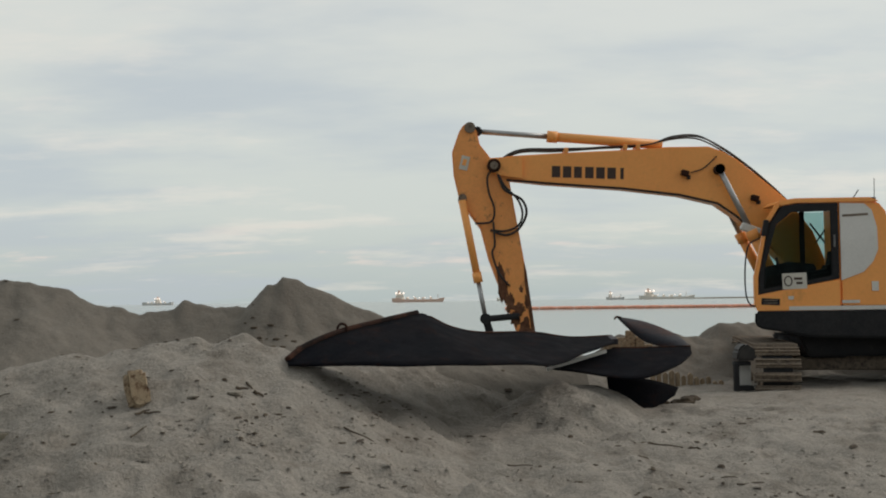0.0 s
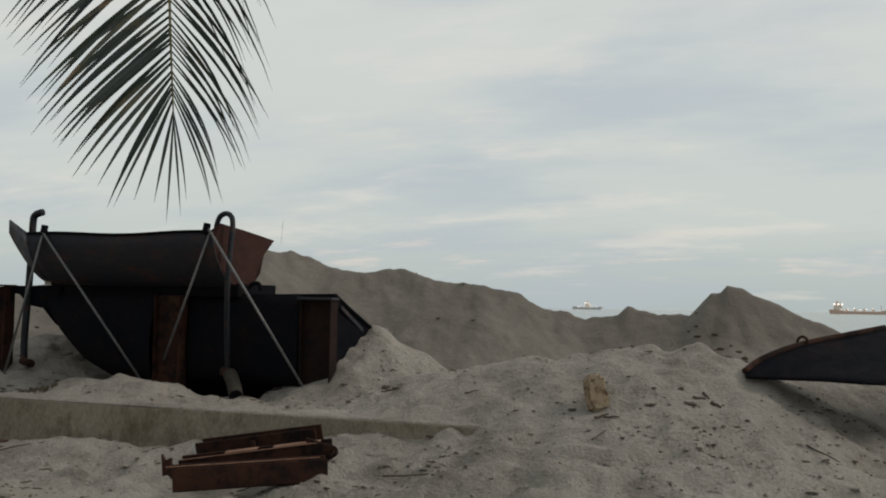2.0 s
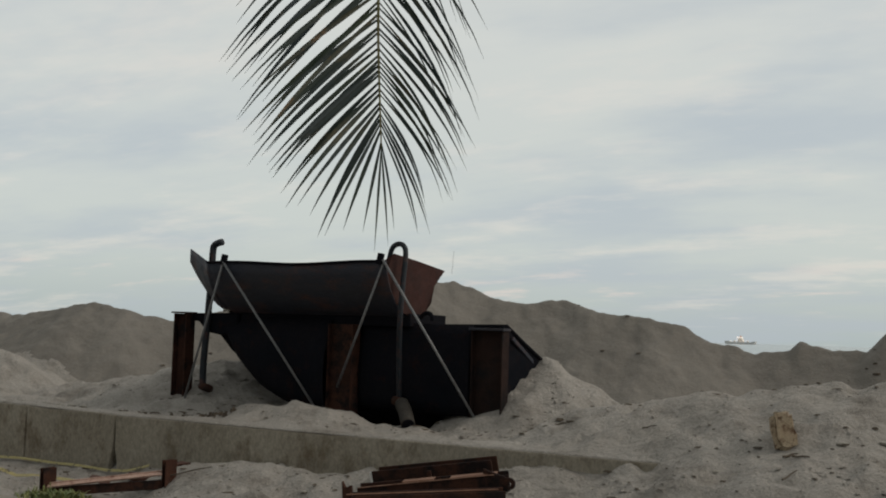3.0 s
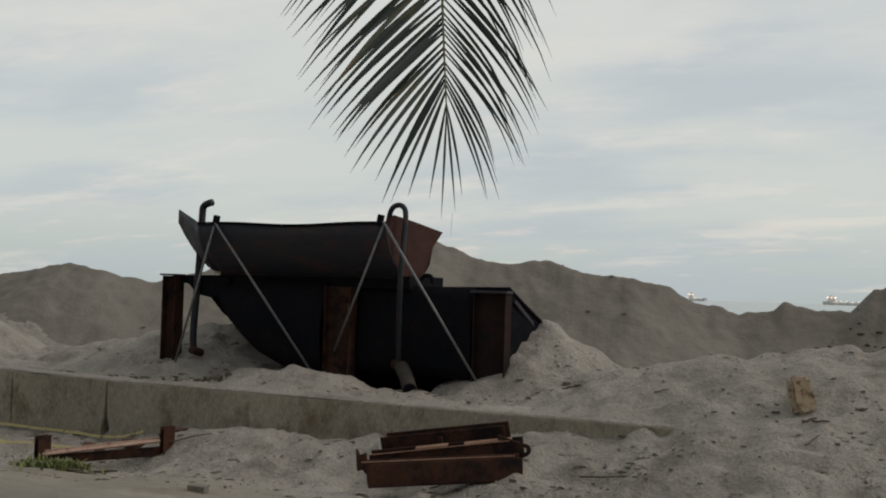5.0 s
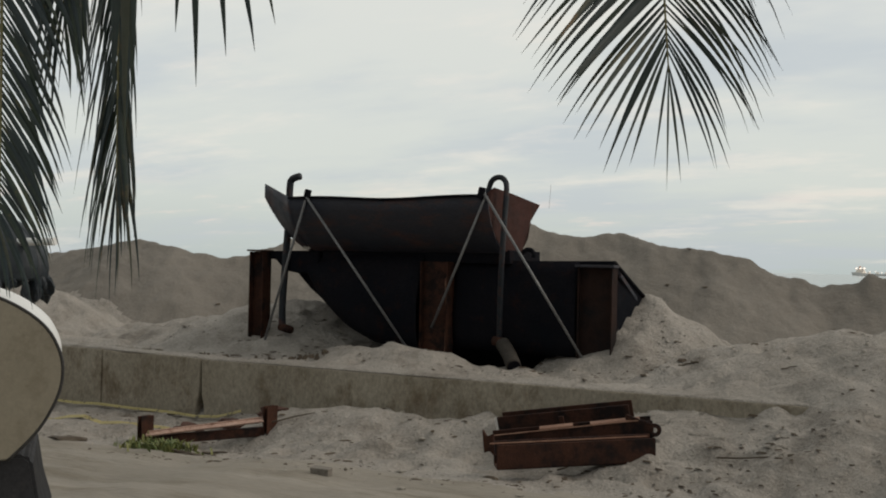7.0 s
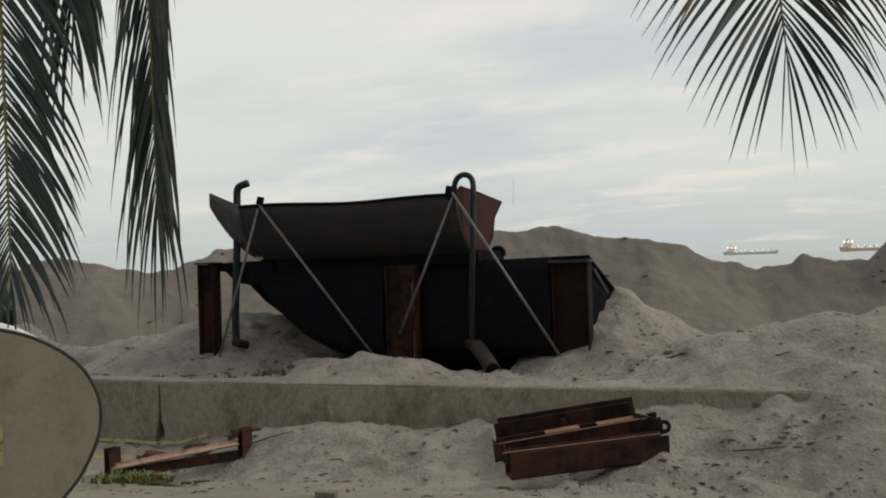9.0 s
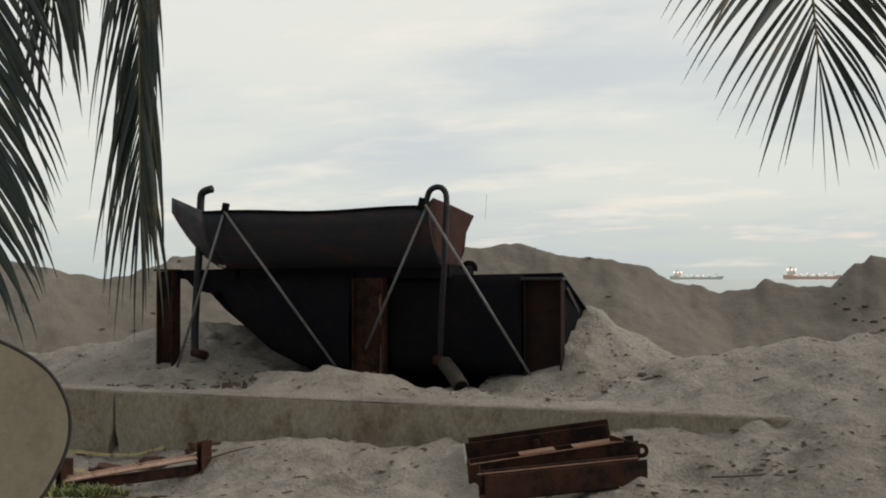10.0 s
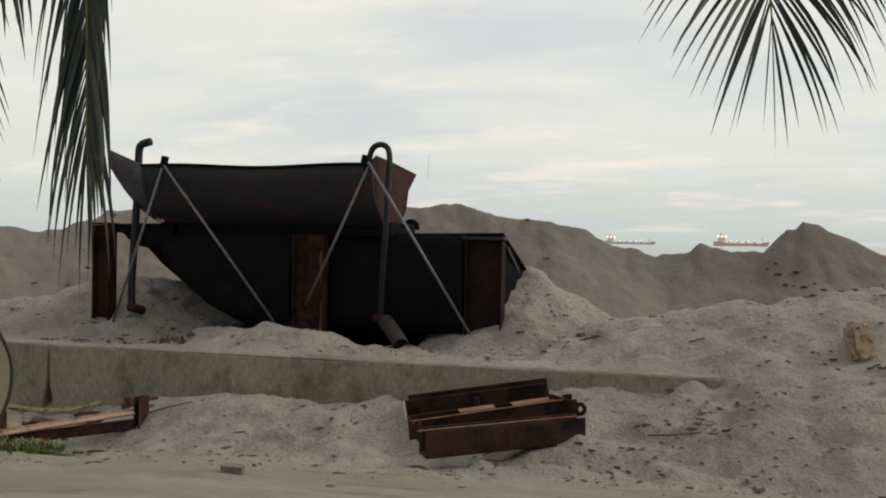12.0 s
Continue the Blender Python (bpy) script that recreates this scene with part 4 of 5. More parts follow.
part("plate_mark", box((0.05, 19.445, 3.87), (0.13, 0.006, 0.22), pose(0, 0, 0, 0, 14, 0), 0.002), SIGNP, arm, "small pale sticker")
part("plate_mark_centre", box((0.05, 19.44, 3.88), (0.06, 0.006, 0.10), pose(0, 0, 0, 0, 14, 0), 0.002), YELLOW, arm)


def cylinder(name, p, q, r, rod, mix, parent, y):
    """A hydraulic cylinder: rod end p, barrel end q; mix is where the barrel begins."""
    p, q = Vector((p[0], y, p[1])), Vector((q[0], y, q[1]))
    m = p.lerp(q, mix)
    b = part("barrel", tube([m, q], r, 16), YELLOW, parent, "", True)
    b.name = name
    part("rod", tube([p, m], rod, 12), CHROME, b, "chromed rod", True)
    part("gland", tube([m - (q - p).normalized() * 0.02, m + (q - p).normalized() * 0.14], r * 1.22, 16), YELLOW, b, "", True)
    part("eye", drum(p.x, p.z, rod * 1.7, y - 0.06, y + 0.06, 14), BLACKP, b)
    return b


cylinder("arm_cylinder", (0.26, 4.385), (3.15, 4.14), 0.075, 0.042, 0.385, exc, 19.62)
cylinder("bucket_cylinder", (0.345, 1.44), (0.0, 3.28), 0.058, 0.036, 0.32, exc, 19.36)
for y in (19.30, 19.94):
    cylinder("boom_cylinder", (3.97, 3.71), (4.72, 2.15), 0.08, 0.045, 0.62, exc, y)
part("pin", drum(3.97, 3.71, 0.075, 19.24, 20.0), RUST, boom)
part("cylinder_bracket", box((4.42, 19.30, 2.78), (0.30, 0.10, 0.12), pose(0, 0, 0, 0, 20, 0), 0.02), GREYP, boom)
part("link", tube([(0.345, 19.36, 1.45), (0.86, 19.42, 1.49)], 0.05, 10), BLACKP, exc)
part("link", tube([(0.345, 19.40, 1.45), (0.46, 19.44, 1.05)], 0.06, 10), BLACKP, exc)
part("link_pin", drum(0.345, 1.45, 0.085, 19.28, 19.6), BLACKP, exc)
for y, dz in ((19.50, 0.0), (19.56, 0.03), (19.68, 0.0)):
    part("hose", tube(smooth_line([(0.55, y - 0.1, 3.86), (0.75, y, 3.99 + dz), (1.0, y, 4.06 + dz), (1.5, y, 4.06 + dz), (2.2, y, 4.10), (2.9, y, 4.13), (3.3, y, 4.23 + dz), (3.7, y, 4.24 + dz), (4.05, y, 4.08), (4.45, y, 3.79), (4.85, y, 3.44), (5.15, y, 3.14)], 6), 0.012, 8), RUBBER, exc, "black hydraulic hose", True)
for k, (dx, r) in enumerate(((0.0, 0.017), (0.06, 0.02))):
    part("hose", tube(smooth_line([(0.55, 19.38, 3.72), (0.66, 19.36, 3.50 - dx), (0.86 + dx, 19.34, 3.28), (0.93 + dx, 19.34, 3.06), (0.86, 19.36, 2.88 - dx), (0.66, 19.40, 2.80 - dx), (0.44, 19.42, 2.82)], 6), r, 8), RUBBER, exc, "black hydraulic hose", True)
part("hose", tube(smooth_line([(0.50, 19.40, 3.80), (0.40, 19.39, 3.64), (0.42, 19.39, 3.40), (0.50, 19.39, 3.15), (0.45, 19.39, 2.95), (0.20, 19.37, 2.92)], 6), 0.016, 8), RUBBER, exc, "black hydraulic hose", True)
part("hose", tube(smooth_line([(0.48, 19.40, 2.95), (0.50, 19.41, 2.6), (0.46, 19.40, 2.45), (0.56, 19.40, 2.15), (0.72, 19.41, 1.95)], 6), 0.016, 8), RUBBER, exc, "black hydraulic hose", True)
part("grease_clump", lump((0.60, 19.44, 1.98), (0.12, 0.08, 0.5), 4, 0.5), MUD, arm)
for x, z in ((3.45, 3.66), (4.52, 3.26)):
    w = part("work_lamp", box((x, 19.36, z), (0.12, 0.10, 0.09), pose(0, 0, 0, 0, 15, 0), 0.02), RUST, boom, "rusty work lamp")
    part("bracket", box((x + 0.06, 19.39, z - 0.06), (0.05, 0.08, 0.06), None, 0.01), BLACKP, w)
part("lamp_cable", tube(smooth_line([(3.55, 19.40, 3.67), (3.75, 19.40, 3.74), (3.95, 19.40, 3.92)], 5), 0.01, 6), RUBBER, boom)
part("clamp", box((1.63, 19.6, 4.05), (0.06, 0.36, 0.08), None, 0.01), YELLOW, boom)
part("clamp", box((2.55, 19.6, 4.09), (0.06, 0.36, 0.08), None, 0.01), YELLOW, boom)
part("clamp", box((2.75, 19.6, 4.09), (0.06, 0.36, 0.08), None, 0.01), YELLOW, boom)
# the maker's mark on the boom, as plain bars
for k, (w, slant) in enumerate(((0.13, 0), (0.13, 0), (0.12, 0), (0.13, 0), (0.13, 0), (0.13, 0), (0.05, 0))):
    x = 1.40 + 0.172 * k + (0.03 if k == 6 else 0)
    part("mark_bar", box((x + w / 2, BY0 - 0.003, 3.715 - 0.012 * k * 0.6), (w, 0.006, 0.175), pose(0, 0, 0, 0, 1.5, 0), 0.002), DARKINK, boom)

# cab
CY0, CY1 = 18.60, 19.28
cab = part("cab", slab([(5.53, 1.56), (6.28, 1.56), (6.28, 2.95), (6.16, 3.10), (6.00, 3.17), (5.53, 3.17)], CY0 + 0.02, CY1, 0.04), YELLOW, exc, "yellow cab with dark-framed glazing")
part("roof", slab([(4.60, 3.09), (4.68, 3.155), (4.90, 3.185), (6.00, 3.19), (6.14, 3.13), (6.0, 3.12), (4.92, 3.115), (4.70, 3.08)], CY0 - 0.01, CY1 + 0.02, 0.012), YELLOW, cab)
part("front_pillar", slab([(4.27, 1.58), (4.32, 1.58), (4.33, 2.02), (4.49, 2.80), (4.68, 3.09), (4.63, 3.13), (4.45, 2.82), (4.27, 2.03)], CY0, CY0 + 0.08, 0.012), YELLOW, cab, "yellow front pillar")
FAR = 0.19          # the cab is turned a little, so that its far side stands further back
part("front_pillar", slab([(x + FAR, z) for x, z in ((4.27, 1.58), (4.34, 1.58), (4.35, 2.02), (4.51, 2.80), (4.70, 3.09), (4.63, 3.13), (4.45, 2.82), (4.27, 2.03))], CY1 - 0.08, CY1, 0.012), BLACKP, cab)
part("window_bar", slab([(x + FAR, z) for x, z in ((4.97, 2.05), (5.04, 2.05), (5.04, 3.1), (4.97, 3.1))], CY1 - 0.05, CY1, 0.008), BLACKP, cab)
part("stay", tube([(5.12 + FAR, CY1 - 0.06, 2.85), (5.42 + FAR, CY1 - 0.06, 2.45)], 0.014, 8), BLACKP, cab)
part("stay", tube([(5.42 + FAR, CY1 - 0.06, 2.85), (5.20 + FAR, CY1 - 0.06, 2.55)], 0.012, 8), BLACKP, cab)
part("console", slab([(4.46, 1.62), (5.3, 1.62), (5.3, 2.22), (4.9, 2.26), (4.52, 2.18)], 18.92, 19.12, 0.03), BLACKP, cab, "dark control console")
door = part("door", slab([(4.34, 1.77), (5.53, 1.995), (5.53, 2.06), (4.345, 1.84)], CY0 + 0.005, CY0 + 0.05, 0.01), BLACKP, cab, "black-framed door with one large pane")
part("lower_panel", loft([(4.29, 1.53), (4.30, 1.76), (5.53, 1.985), (5.53, 1.53)], [(4.49, 1.53), (4.50, 1.76), (5.53, 1.985), (5.53, 1.53)], CY0 - 0.005, CY1, 0.012), YELLOW, cab)
part("door_frame", slab([(4.345, 1.83), (4.41, 1.84), (4.43, 2.16), (4.61, 2.79), (4.84, 2.98), (5.53, 3.00), (5.53, 3.115), (4.93, 3.11), (4.71, 3.075), (4.515, 2.80), (4.355, 2.05)], CY0 + 0.005, CY0 + 0.05, 0.008), BLACKP, door)
part("door_frame", slab([(5.42, 2.03), (5.53, 2.05), (5.53, 3.0), (5.42, 3.0)], CY0 + 0.005, CY0 + 0.05, 0.008), BLACKP, door)
for y, owner in ((CY0 + 0.024, door), (CY1 - 0.03, cab)):
    pane = part("pane", slab([(x + (0 if owner is door else FAR), z) for x, z in ((4.38, 1.83), (5.44, 2.02), (5.44, 3.02), (4.86, 3.01), (4.58, 2.79), (4.40, 2.16))], y, y + 0.006, 0), GLASS, owner, "dark tinted glass pane")
    pane.visible_shadow = False
part("door_handle", box((5.46, CY0 - 0.004, 2.55), (0.03, 0.03, 0.18), None, 0.008), PIPE, door)
part("notice", box((4.86, CY0 - 0.004, 1.965), (0.36, 0.008, 0.235), pose(0, 0, 0, 0, -2, 0), 0.003), SIGNP, door, "white paper notice with dark lettering")
sg = door.children[-1]
part("notice_ring", tube([(4.765 + 0.055 * math.cos(a), CY0 - 0.011, 1.965 + 0.07 * math.sin(a)) for a in (2 * math.pi * k / 16 for k in range(17))], 0.009, 6), DARKINK, sg)
for x, z, w in ((4.91, 2.00, 0.12), (4.93, 1.935, 0.09)):
    part("notice_bar", box((x, CY0 - 0.01, z), (w, 0.006, 0.035), None, 0.001), DARKINK, sg)
part("rear_pillar", slab([(5.62, 1.60), (5.70, 1.60), (5.70, 3.1), (5.62, 3.1)], CY1 - 0.05, CY1, 0.01), BLACKP, cab)
part("side_wall", slab([(4.53, 1.60), (5.69, 1.60), (5.69, 2.15), (4.55, 2.05)], CY1 - 0.04, CY1, 0.01), BLACKP, cab)
part("grey_panel", slab([(5.555, 3.11), (5.92, 3.10), (6.03, 3.0), (6.10, 2.75), (6.11, 2.42), (6.03, 2.24), (5.89, 2.09), (5.555, 1.965)], CY0 + 0.006, CY0 + 0.022, 0.006), WHITE, cab, "scuffed white rear side panel")
part("panel_scuff", box((5.78, CY0 + 0.004, 2.93), (0.38, 0.004, 0.035), pose(0, 0, 0, 0, -3, 0), 0.001), TRACK, cab)
part("vent", box((4.50, CY0 - 0.006, 1.665), (0.27, 0.012, 0.095), pose(0, 0, 0, 0, 3, 0), 0.03), BLACKP, cab)
for z in (1.645, 1.685):
    part("vent_slat", box((4.50, CY0 - 0.013, z), (0.20, 0.008, 0.012), None, 0.002), TRACK, cab)
part("stripe", box((5.72, CY0 - 0.010, 1.565), (1.9, 0.008, 0.060), None, 0.002), GREYP, cab, "pale stripe")
part("maker_bar", box((5.68, CY0 - 0.009, 1.655), (0.26, 0.006, 0.045), None, 0.001), GREYP, cab)
part("label", box((4.80, CY0 - 0.009, 1.72), (0.08, 0.006, 0.05), None, 0.001), GREYP, cab)
part("label", box((6.05, CY0 + 0.012, 1.88), (0.10, 0.012, 0.14), None, 0.002), GREYP, cab)
part("seat", slab([(5.10, 1.85), (5.62, 1.85), (5.64, 2.42), (5.52, 2.46), (5.46, 2.16), (5.10, 2.08)], 18.78, 19.1, 0.05), BLACKP, cab, "dark operator's seat")
part("lever", tube([(4.72, 18.8, 2.0), (4.66, 18.8, 2.32)], 0.02, 8), BLACKP, cab)
part("handrail", tube(smooth_line([(4.30, 18.62, 1.60), (4.20, 18.60, 1.63), (4.14, 18.60, 1.8), (4.14, 18.60, 2.2), (4.20, 18.6, 2.5), (4.36, 18.62, 2.60)], 6), 0.012, 8), DPIPE, cab, "", True)
part("mirror", box((4.44, 18.58, 2.75), (0.07, 0.09, 0.24), pose(0, 0, 0, 0, 12, 0), 0.02), BLACKP, cab)
part("antenna", tube([(5.84, 18.9, 3.17), (5.95, 18.9, 3.33)], 0.008, 6), BLACKP, cab)
part("antenna", tube([(6.18, 18.9, 3.05), (6.19, 18.9, 3.5)], 0.005, 6), BLACKP, cab)
part("beacon", tube([(6.20, 19.0, 3.05), (6.20, 19.0, 3.22)], 0.04, 10), RUST, cab)
part("main_frame", loft([(4.26, 1.52), (4.25, 1.38), (4.28, 1.31), (4.36, 1.265), (4.77, 1.20), (5.05, 1.14), (8.2, 1.06), (8.2, 1.52)], [(4.95, 1.52), (4.94, 1.38), (4.97, 1.31), (5.02, 1.27), (5.2, 1.21), (5.6, 1.14), (8.2, 1.06), (8.2, 1.52)], 18.56, 20.85, 0.03), BLACKP, exc, "black lower frame")
part("engine_housing", slab([(6.30, 1.56), (8.2, 1.56), (8.3, 2.1), (8.1, 2.62), (6.35, 2.66)], 18.62, 20.8, 0.06), YELLOW, exc)
part("lower_frame", slab([(5.02, 1.16), (5.12, 0.88), (5.2, 0.84), (7.9, 0.83), (7.9, 1.16)], 18.95, 20.4, 0.03), BLACKP, exc, "black underside of the frame")
part("turntable", tube([(5.6, 19.8, 0.80), (5.6, 19.8, 1.12)], 0.62, 32), BLACKP, exc)
UNDER = Matrix.Translation((5.92, 19.75, 0)) @ pose(0, 0, 0, 0, 0, -10)


def under(bm):
    bmesh.ops.transform(bm, matrix=UNDER, verts=bm.verts)
    return bm


part("car_body", under(box((0, 0, 0.72), (2.0, 1.1, 0.22), None, 0.05)), TRACK, exc)
shoe = bmesh.new()
box((0, 0, 0), (0.62, 0.130, 0.022), None, 0.004, shoe)
for y in (-0.040, 0.030):
    box((0, y, -0.026), (0.61, 0.020, 0.056), None, 0.003, shoe)
for a in (45, 135):
    box((0, 0, -0.022), (0.115, 0.03, 0.03), pose(0, 0, 0, 0, 0, a), 0.003, shoe)
SHOE = bm_mesh("shoe", shoe, TRACK)
R, HALF, ZC = 0.335, 1.82, 0.675
around = 4 * HALF + 2 * math.pi * R
for sx in (-1.2, 1.2):
    frame_bm = under(box((sx, 0, 0.66), (0.26, 3.3, 0.34), None, 0.03))
    tr = part("track", frame_bm, TRACK, exc, "muddy crawler track")
    belt = [(R * 0.9 * math.sin(a) + (HALF if a < math.pi else -HALF), ZC + R * 0.9 * math.cos(a)) for a in [math.pi * k / 12 for k in range(13)] + [math.pi + 0.001 + math.pi * k / 12 for k in range(12)]]
    loop = [Vector((sx, y, z)) for y, z in belt]
    part("chain", under(sheet([[p + Vector((-0.2, 0, 0)), p + Vector((0.2, 0, 0))] for p in loop + loop[:1]], 0.02)), BLACKP, tr, "dark greasy track chain")
    for s in (-1, 1):
        wheel = tube([(sx - 0.09, s * HALF, ZC), (sx + 0.09, s * HALF, ZC)], 0.29, 24)
        part("idler", under(wheel), BLACKP, tr)
    for k in range(6):
        part("roller", under(tube([(sx - 0.16, -1.4 + 0.56 * k, 0.45), (sx + 0.16, -1.4 + 0.56 * k, 0.45)], 0.09, 14)), TRACK, tr)
    N = 48
    for k in range(N):
        s = around * k / N
        if s < 2 * HALF:
            y, z, a = -HALF + s, ZC + R, 180
        elif s < 2 * HALF + math.pi * R:
            b = (s - 2 * HALF) / R
            y, z, a = HALF + R * math.sin(b), ZC + R * math.cos(b), 180 - math.degrees(b)
        elif s < 4 * HALF + math.pi * R:
            y, z, a = HALF - (s - 2 * HALF - math.pi * R), ZC - R, 0
        else:
            b = (s - 4 * HALF - math.pi * R) / R
            y, z, a = -HALF - R * math.sin(b), ZC - R * math.cos(b), -math.degrees(b)
        o = new("shoe", SHOE)
        o.parent = tr
        o.matrix_basis = UNDER @ pose(sx, y, z, a)
    if sx < 0:
        part("guard_panel", box((3.97, 18.22, 0.62), (0.22, 0.03, 0.34), None, 0.006), GREYP, tr, "grimy grey panel")
        part("track_guard", slab([(3.83, 0.84), (4.10, 0.84), (4.12, 0.98), (4.02, 1.04), (3.97, 1.09), (3.90, 1.05), (3.84, 0.98)], 17.98, 18.30, 0.03), RUBBER, tr, "black greasy guard beside the track")
        for bar in (((3.83, 18.05, 0.61), (0.07, 0.10, 0.40)), ((3.95, 18.10, 0.45), (0.26, 0.12, 0.07)), ((3.92, 18.10, 0.80), (0.24, 0.12, 0.06))):
            part("guard_bar", box(bar[0], bar[1], None, 0.012), BLACKP, tr)


# ---- the tricycle sidecar by the road ----
TURN = Matrix.Translation((-7.08, 6.2, 0)) @ pose(0, 0, 0, 0, 0, 46) @ Matrix.Translation((6.955, -6.2, 0))


def turned(bm):
    bmesh.ops.transform(bm, matrix=TURN, verts=bm.verts)
    return bm


side = thing("sidecar", (-8.0, 6.7, 0.0), "cream sidecar with a rounded rear panel, white roof and black trim", "sidecar")
lobe = [(-9.4, 1.66), (-7.9, 1.65), (-7.55, 1.62), (-7.32, 1.575), (-7.16, 1.50), (-7.04, 1.40), (-6.97, 1.27), (-6.955, 1.15), (-6.98, 1.03), (-7.05, 0.89), (-7.13, 0.79), (-7.22, 0.70), (-9.4, 0.70)]
smooth_lobe = [(p[0], p[2]) for p in smooth_line([(x, 0, z) for x, z in lobe[:12]], 5)] + [lobe[12]]
part("rear_panel", turned(slab(smooth_lobe, 6.20, 6.24, 0.008)), CANVAS, side, "scuffed cream rear panel")
part("body_shell", turned(slab([(x - 0.012, z - 0.004 if z < 1.2 else z + 0.01) for x, z in smooth_lobe], 6.24, 7.3, 0.01)), WHITE, side, "white sheet-metal body and roof")
part("edge_trim", turned(tube([(x, 6.205, z) for x, z in smooth_lobe[:-1]], 0.009, 8)), TRIM, side, "black rubber edge trim", True)
part("base", turned(slab([(-9.3, 0.25), (-7.0, 0.25), (-7.06, 0.45), (-7.10, 0.68), (-7.14, 0.71), (-9.3, 0.71)], 6.30, 7.4, 0.02)), BLACKP, side, "black lower body")
whl = part("wheel", turned(tube([(-7.6, 6.9, 0.27), (-7.42, 6.9, 0.27)], 0.27, 24)), RUBBER, side)
part("rim", turned(tube([(-7.43, 6.9, 0.27), (-7.41, 6.9, 0.27)], 0.17, 20)), PIPE, whl)
stk = part("sticker", turned(box((-7.50, 6.196, 1.06), (0.20, 0.008, 0.19), None, 0.002)), TAPE, side, "worn yellow sticker with dark marks")
for x, z, w in ((-7.47, 1.10, 0.10), (-7.45, 1.03, 0.05)):
    part("mark_bar", turned(box((x, 6.190, z), (w, 0.006, 0.04), None, 0.001)), DARKINK, stk)


# ---- a covered frame beyond the sidecar ----
stall = thing("covered_frame", (-10.9, 9.0, 0.0), "frame on thin posts under a dark crumpled tarpaulin", "covered frame")
dome = []
for k in range(25):
    t = -0.15 + 1.15 * k / 24
    row = []
    for j in range(33):
        a = 2 * math.pi * j / 32
        r = math.cos(t * math.pi / 2) if t > 0 else 1.0 + 0.12 * t
        crease = 1 + 0.05 * noise.noise(Vector((3 * math.cos(a), 3 * math.sin(a), 5 * t)))
        hem = 0.16 * noise.noise(Vector((5 * math.cos(a), 5 * math.sin(a), 1.0))) if k == 0 else 0.0
        row.append((-11.27 + 0.95 * r * crease * math.copysign(abs(math.cos(a)) ** 0.7, math.cos(a)), 8.98 + 0.42 * r * crease * math.sin(a), 1.68 + hem + 0.54 * math.sin(max(t, -0.9) * math.pi / 2)))
    dome.append(row)
part("tarpaulin", sheet(dome, 0.012), TARP, stall, smooth=True)
rag = random.Random(12)
for k in range(26):
    a = 2 * math.pi * k / 26
    x, y = -11.27 + 0.93 * math.copysign(abs(math.cos(a)) ** 0.7, math.cos(a)), 8.98 + 0.42 * math.sin(a)
    n = rag.uniform(0.10, 0.34)
    part("rag", lump((x, y, 1.60 - n / 2), (rag.uniform(0.08, 0.2), rag.uniform(0.05, 0.1), n), k * 2.7, 0.7, 2), TARP, stall)
for x, y in ((-11.0, 8.75), (-11.0, 9.2), (-11.7, 8.75), (-11.7, 9.2)):
    part("post", tube([(x, y, -0.1), (x, y, 1.9)], 0.02, 8), BLACKP, stall)
part("pole", tube([(-11.0, 8.9, 1.90), (-9.98, 8.85, 1.92)], 0.035, 10), WHITE, stall, "white plastic pole")


# ---- the coconut palm ----
palm = thing("coconut_palm", (-7.4, 1.2, 0), "coconut palm with long dark green drooping fronds", "palm tree")
CROWN = Vector((-6.9, 2.3, 6.6))
part("trunk", tube(smooth_line([(-7.4, 1.2, -0.2), (-7.35, 1.3, 1.5), (-7.2, 1.7, 4.0), tuple(CROWN)], 8), 0.19, 14, None, 0.62), BARK, palm, "ringed grey trunk", True)
rnd = random.Random(5)


def leaflet(base, way, droop, length, width, face, bend):
    """A blade from base: it starts along way and sinks towards droop; face is the side that its flat looks to."""
    v, f = [], []
    n = 7
    p, d = Vector(base), Vector(way).normalized()
    keel = face.normalized()
    for k in range(n + 1):
        t = k / n
        w = width * (0.45 + 1.6 * t) if t < 0.3 else width * max(0.03, 1 - ((t - 0.3) / 0.7) ** 1.6)
        s = d.cross(keel).normalized()
        v += [p - s * w / 2, p + keel * w * 0.18, p + s * w / 2]
        d = (d * (1 - bend * t) + Vector(droop) * bend * t).normalized()
        p = p + d * length / n
    for k in range(n):
        a = 3 * k
        f += [(a, a + 1, a + 4, a + 3), (a + 1, a + 2, a + 5, a + 4)]
    return v, f


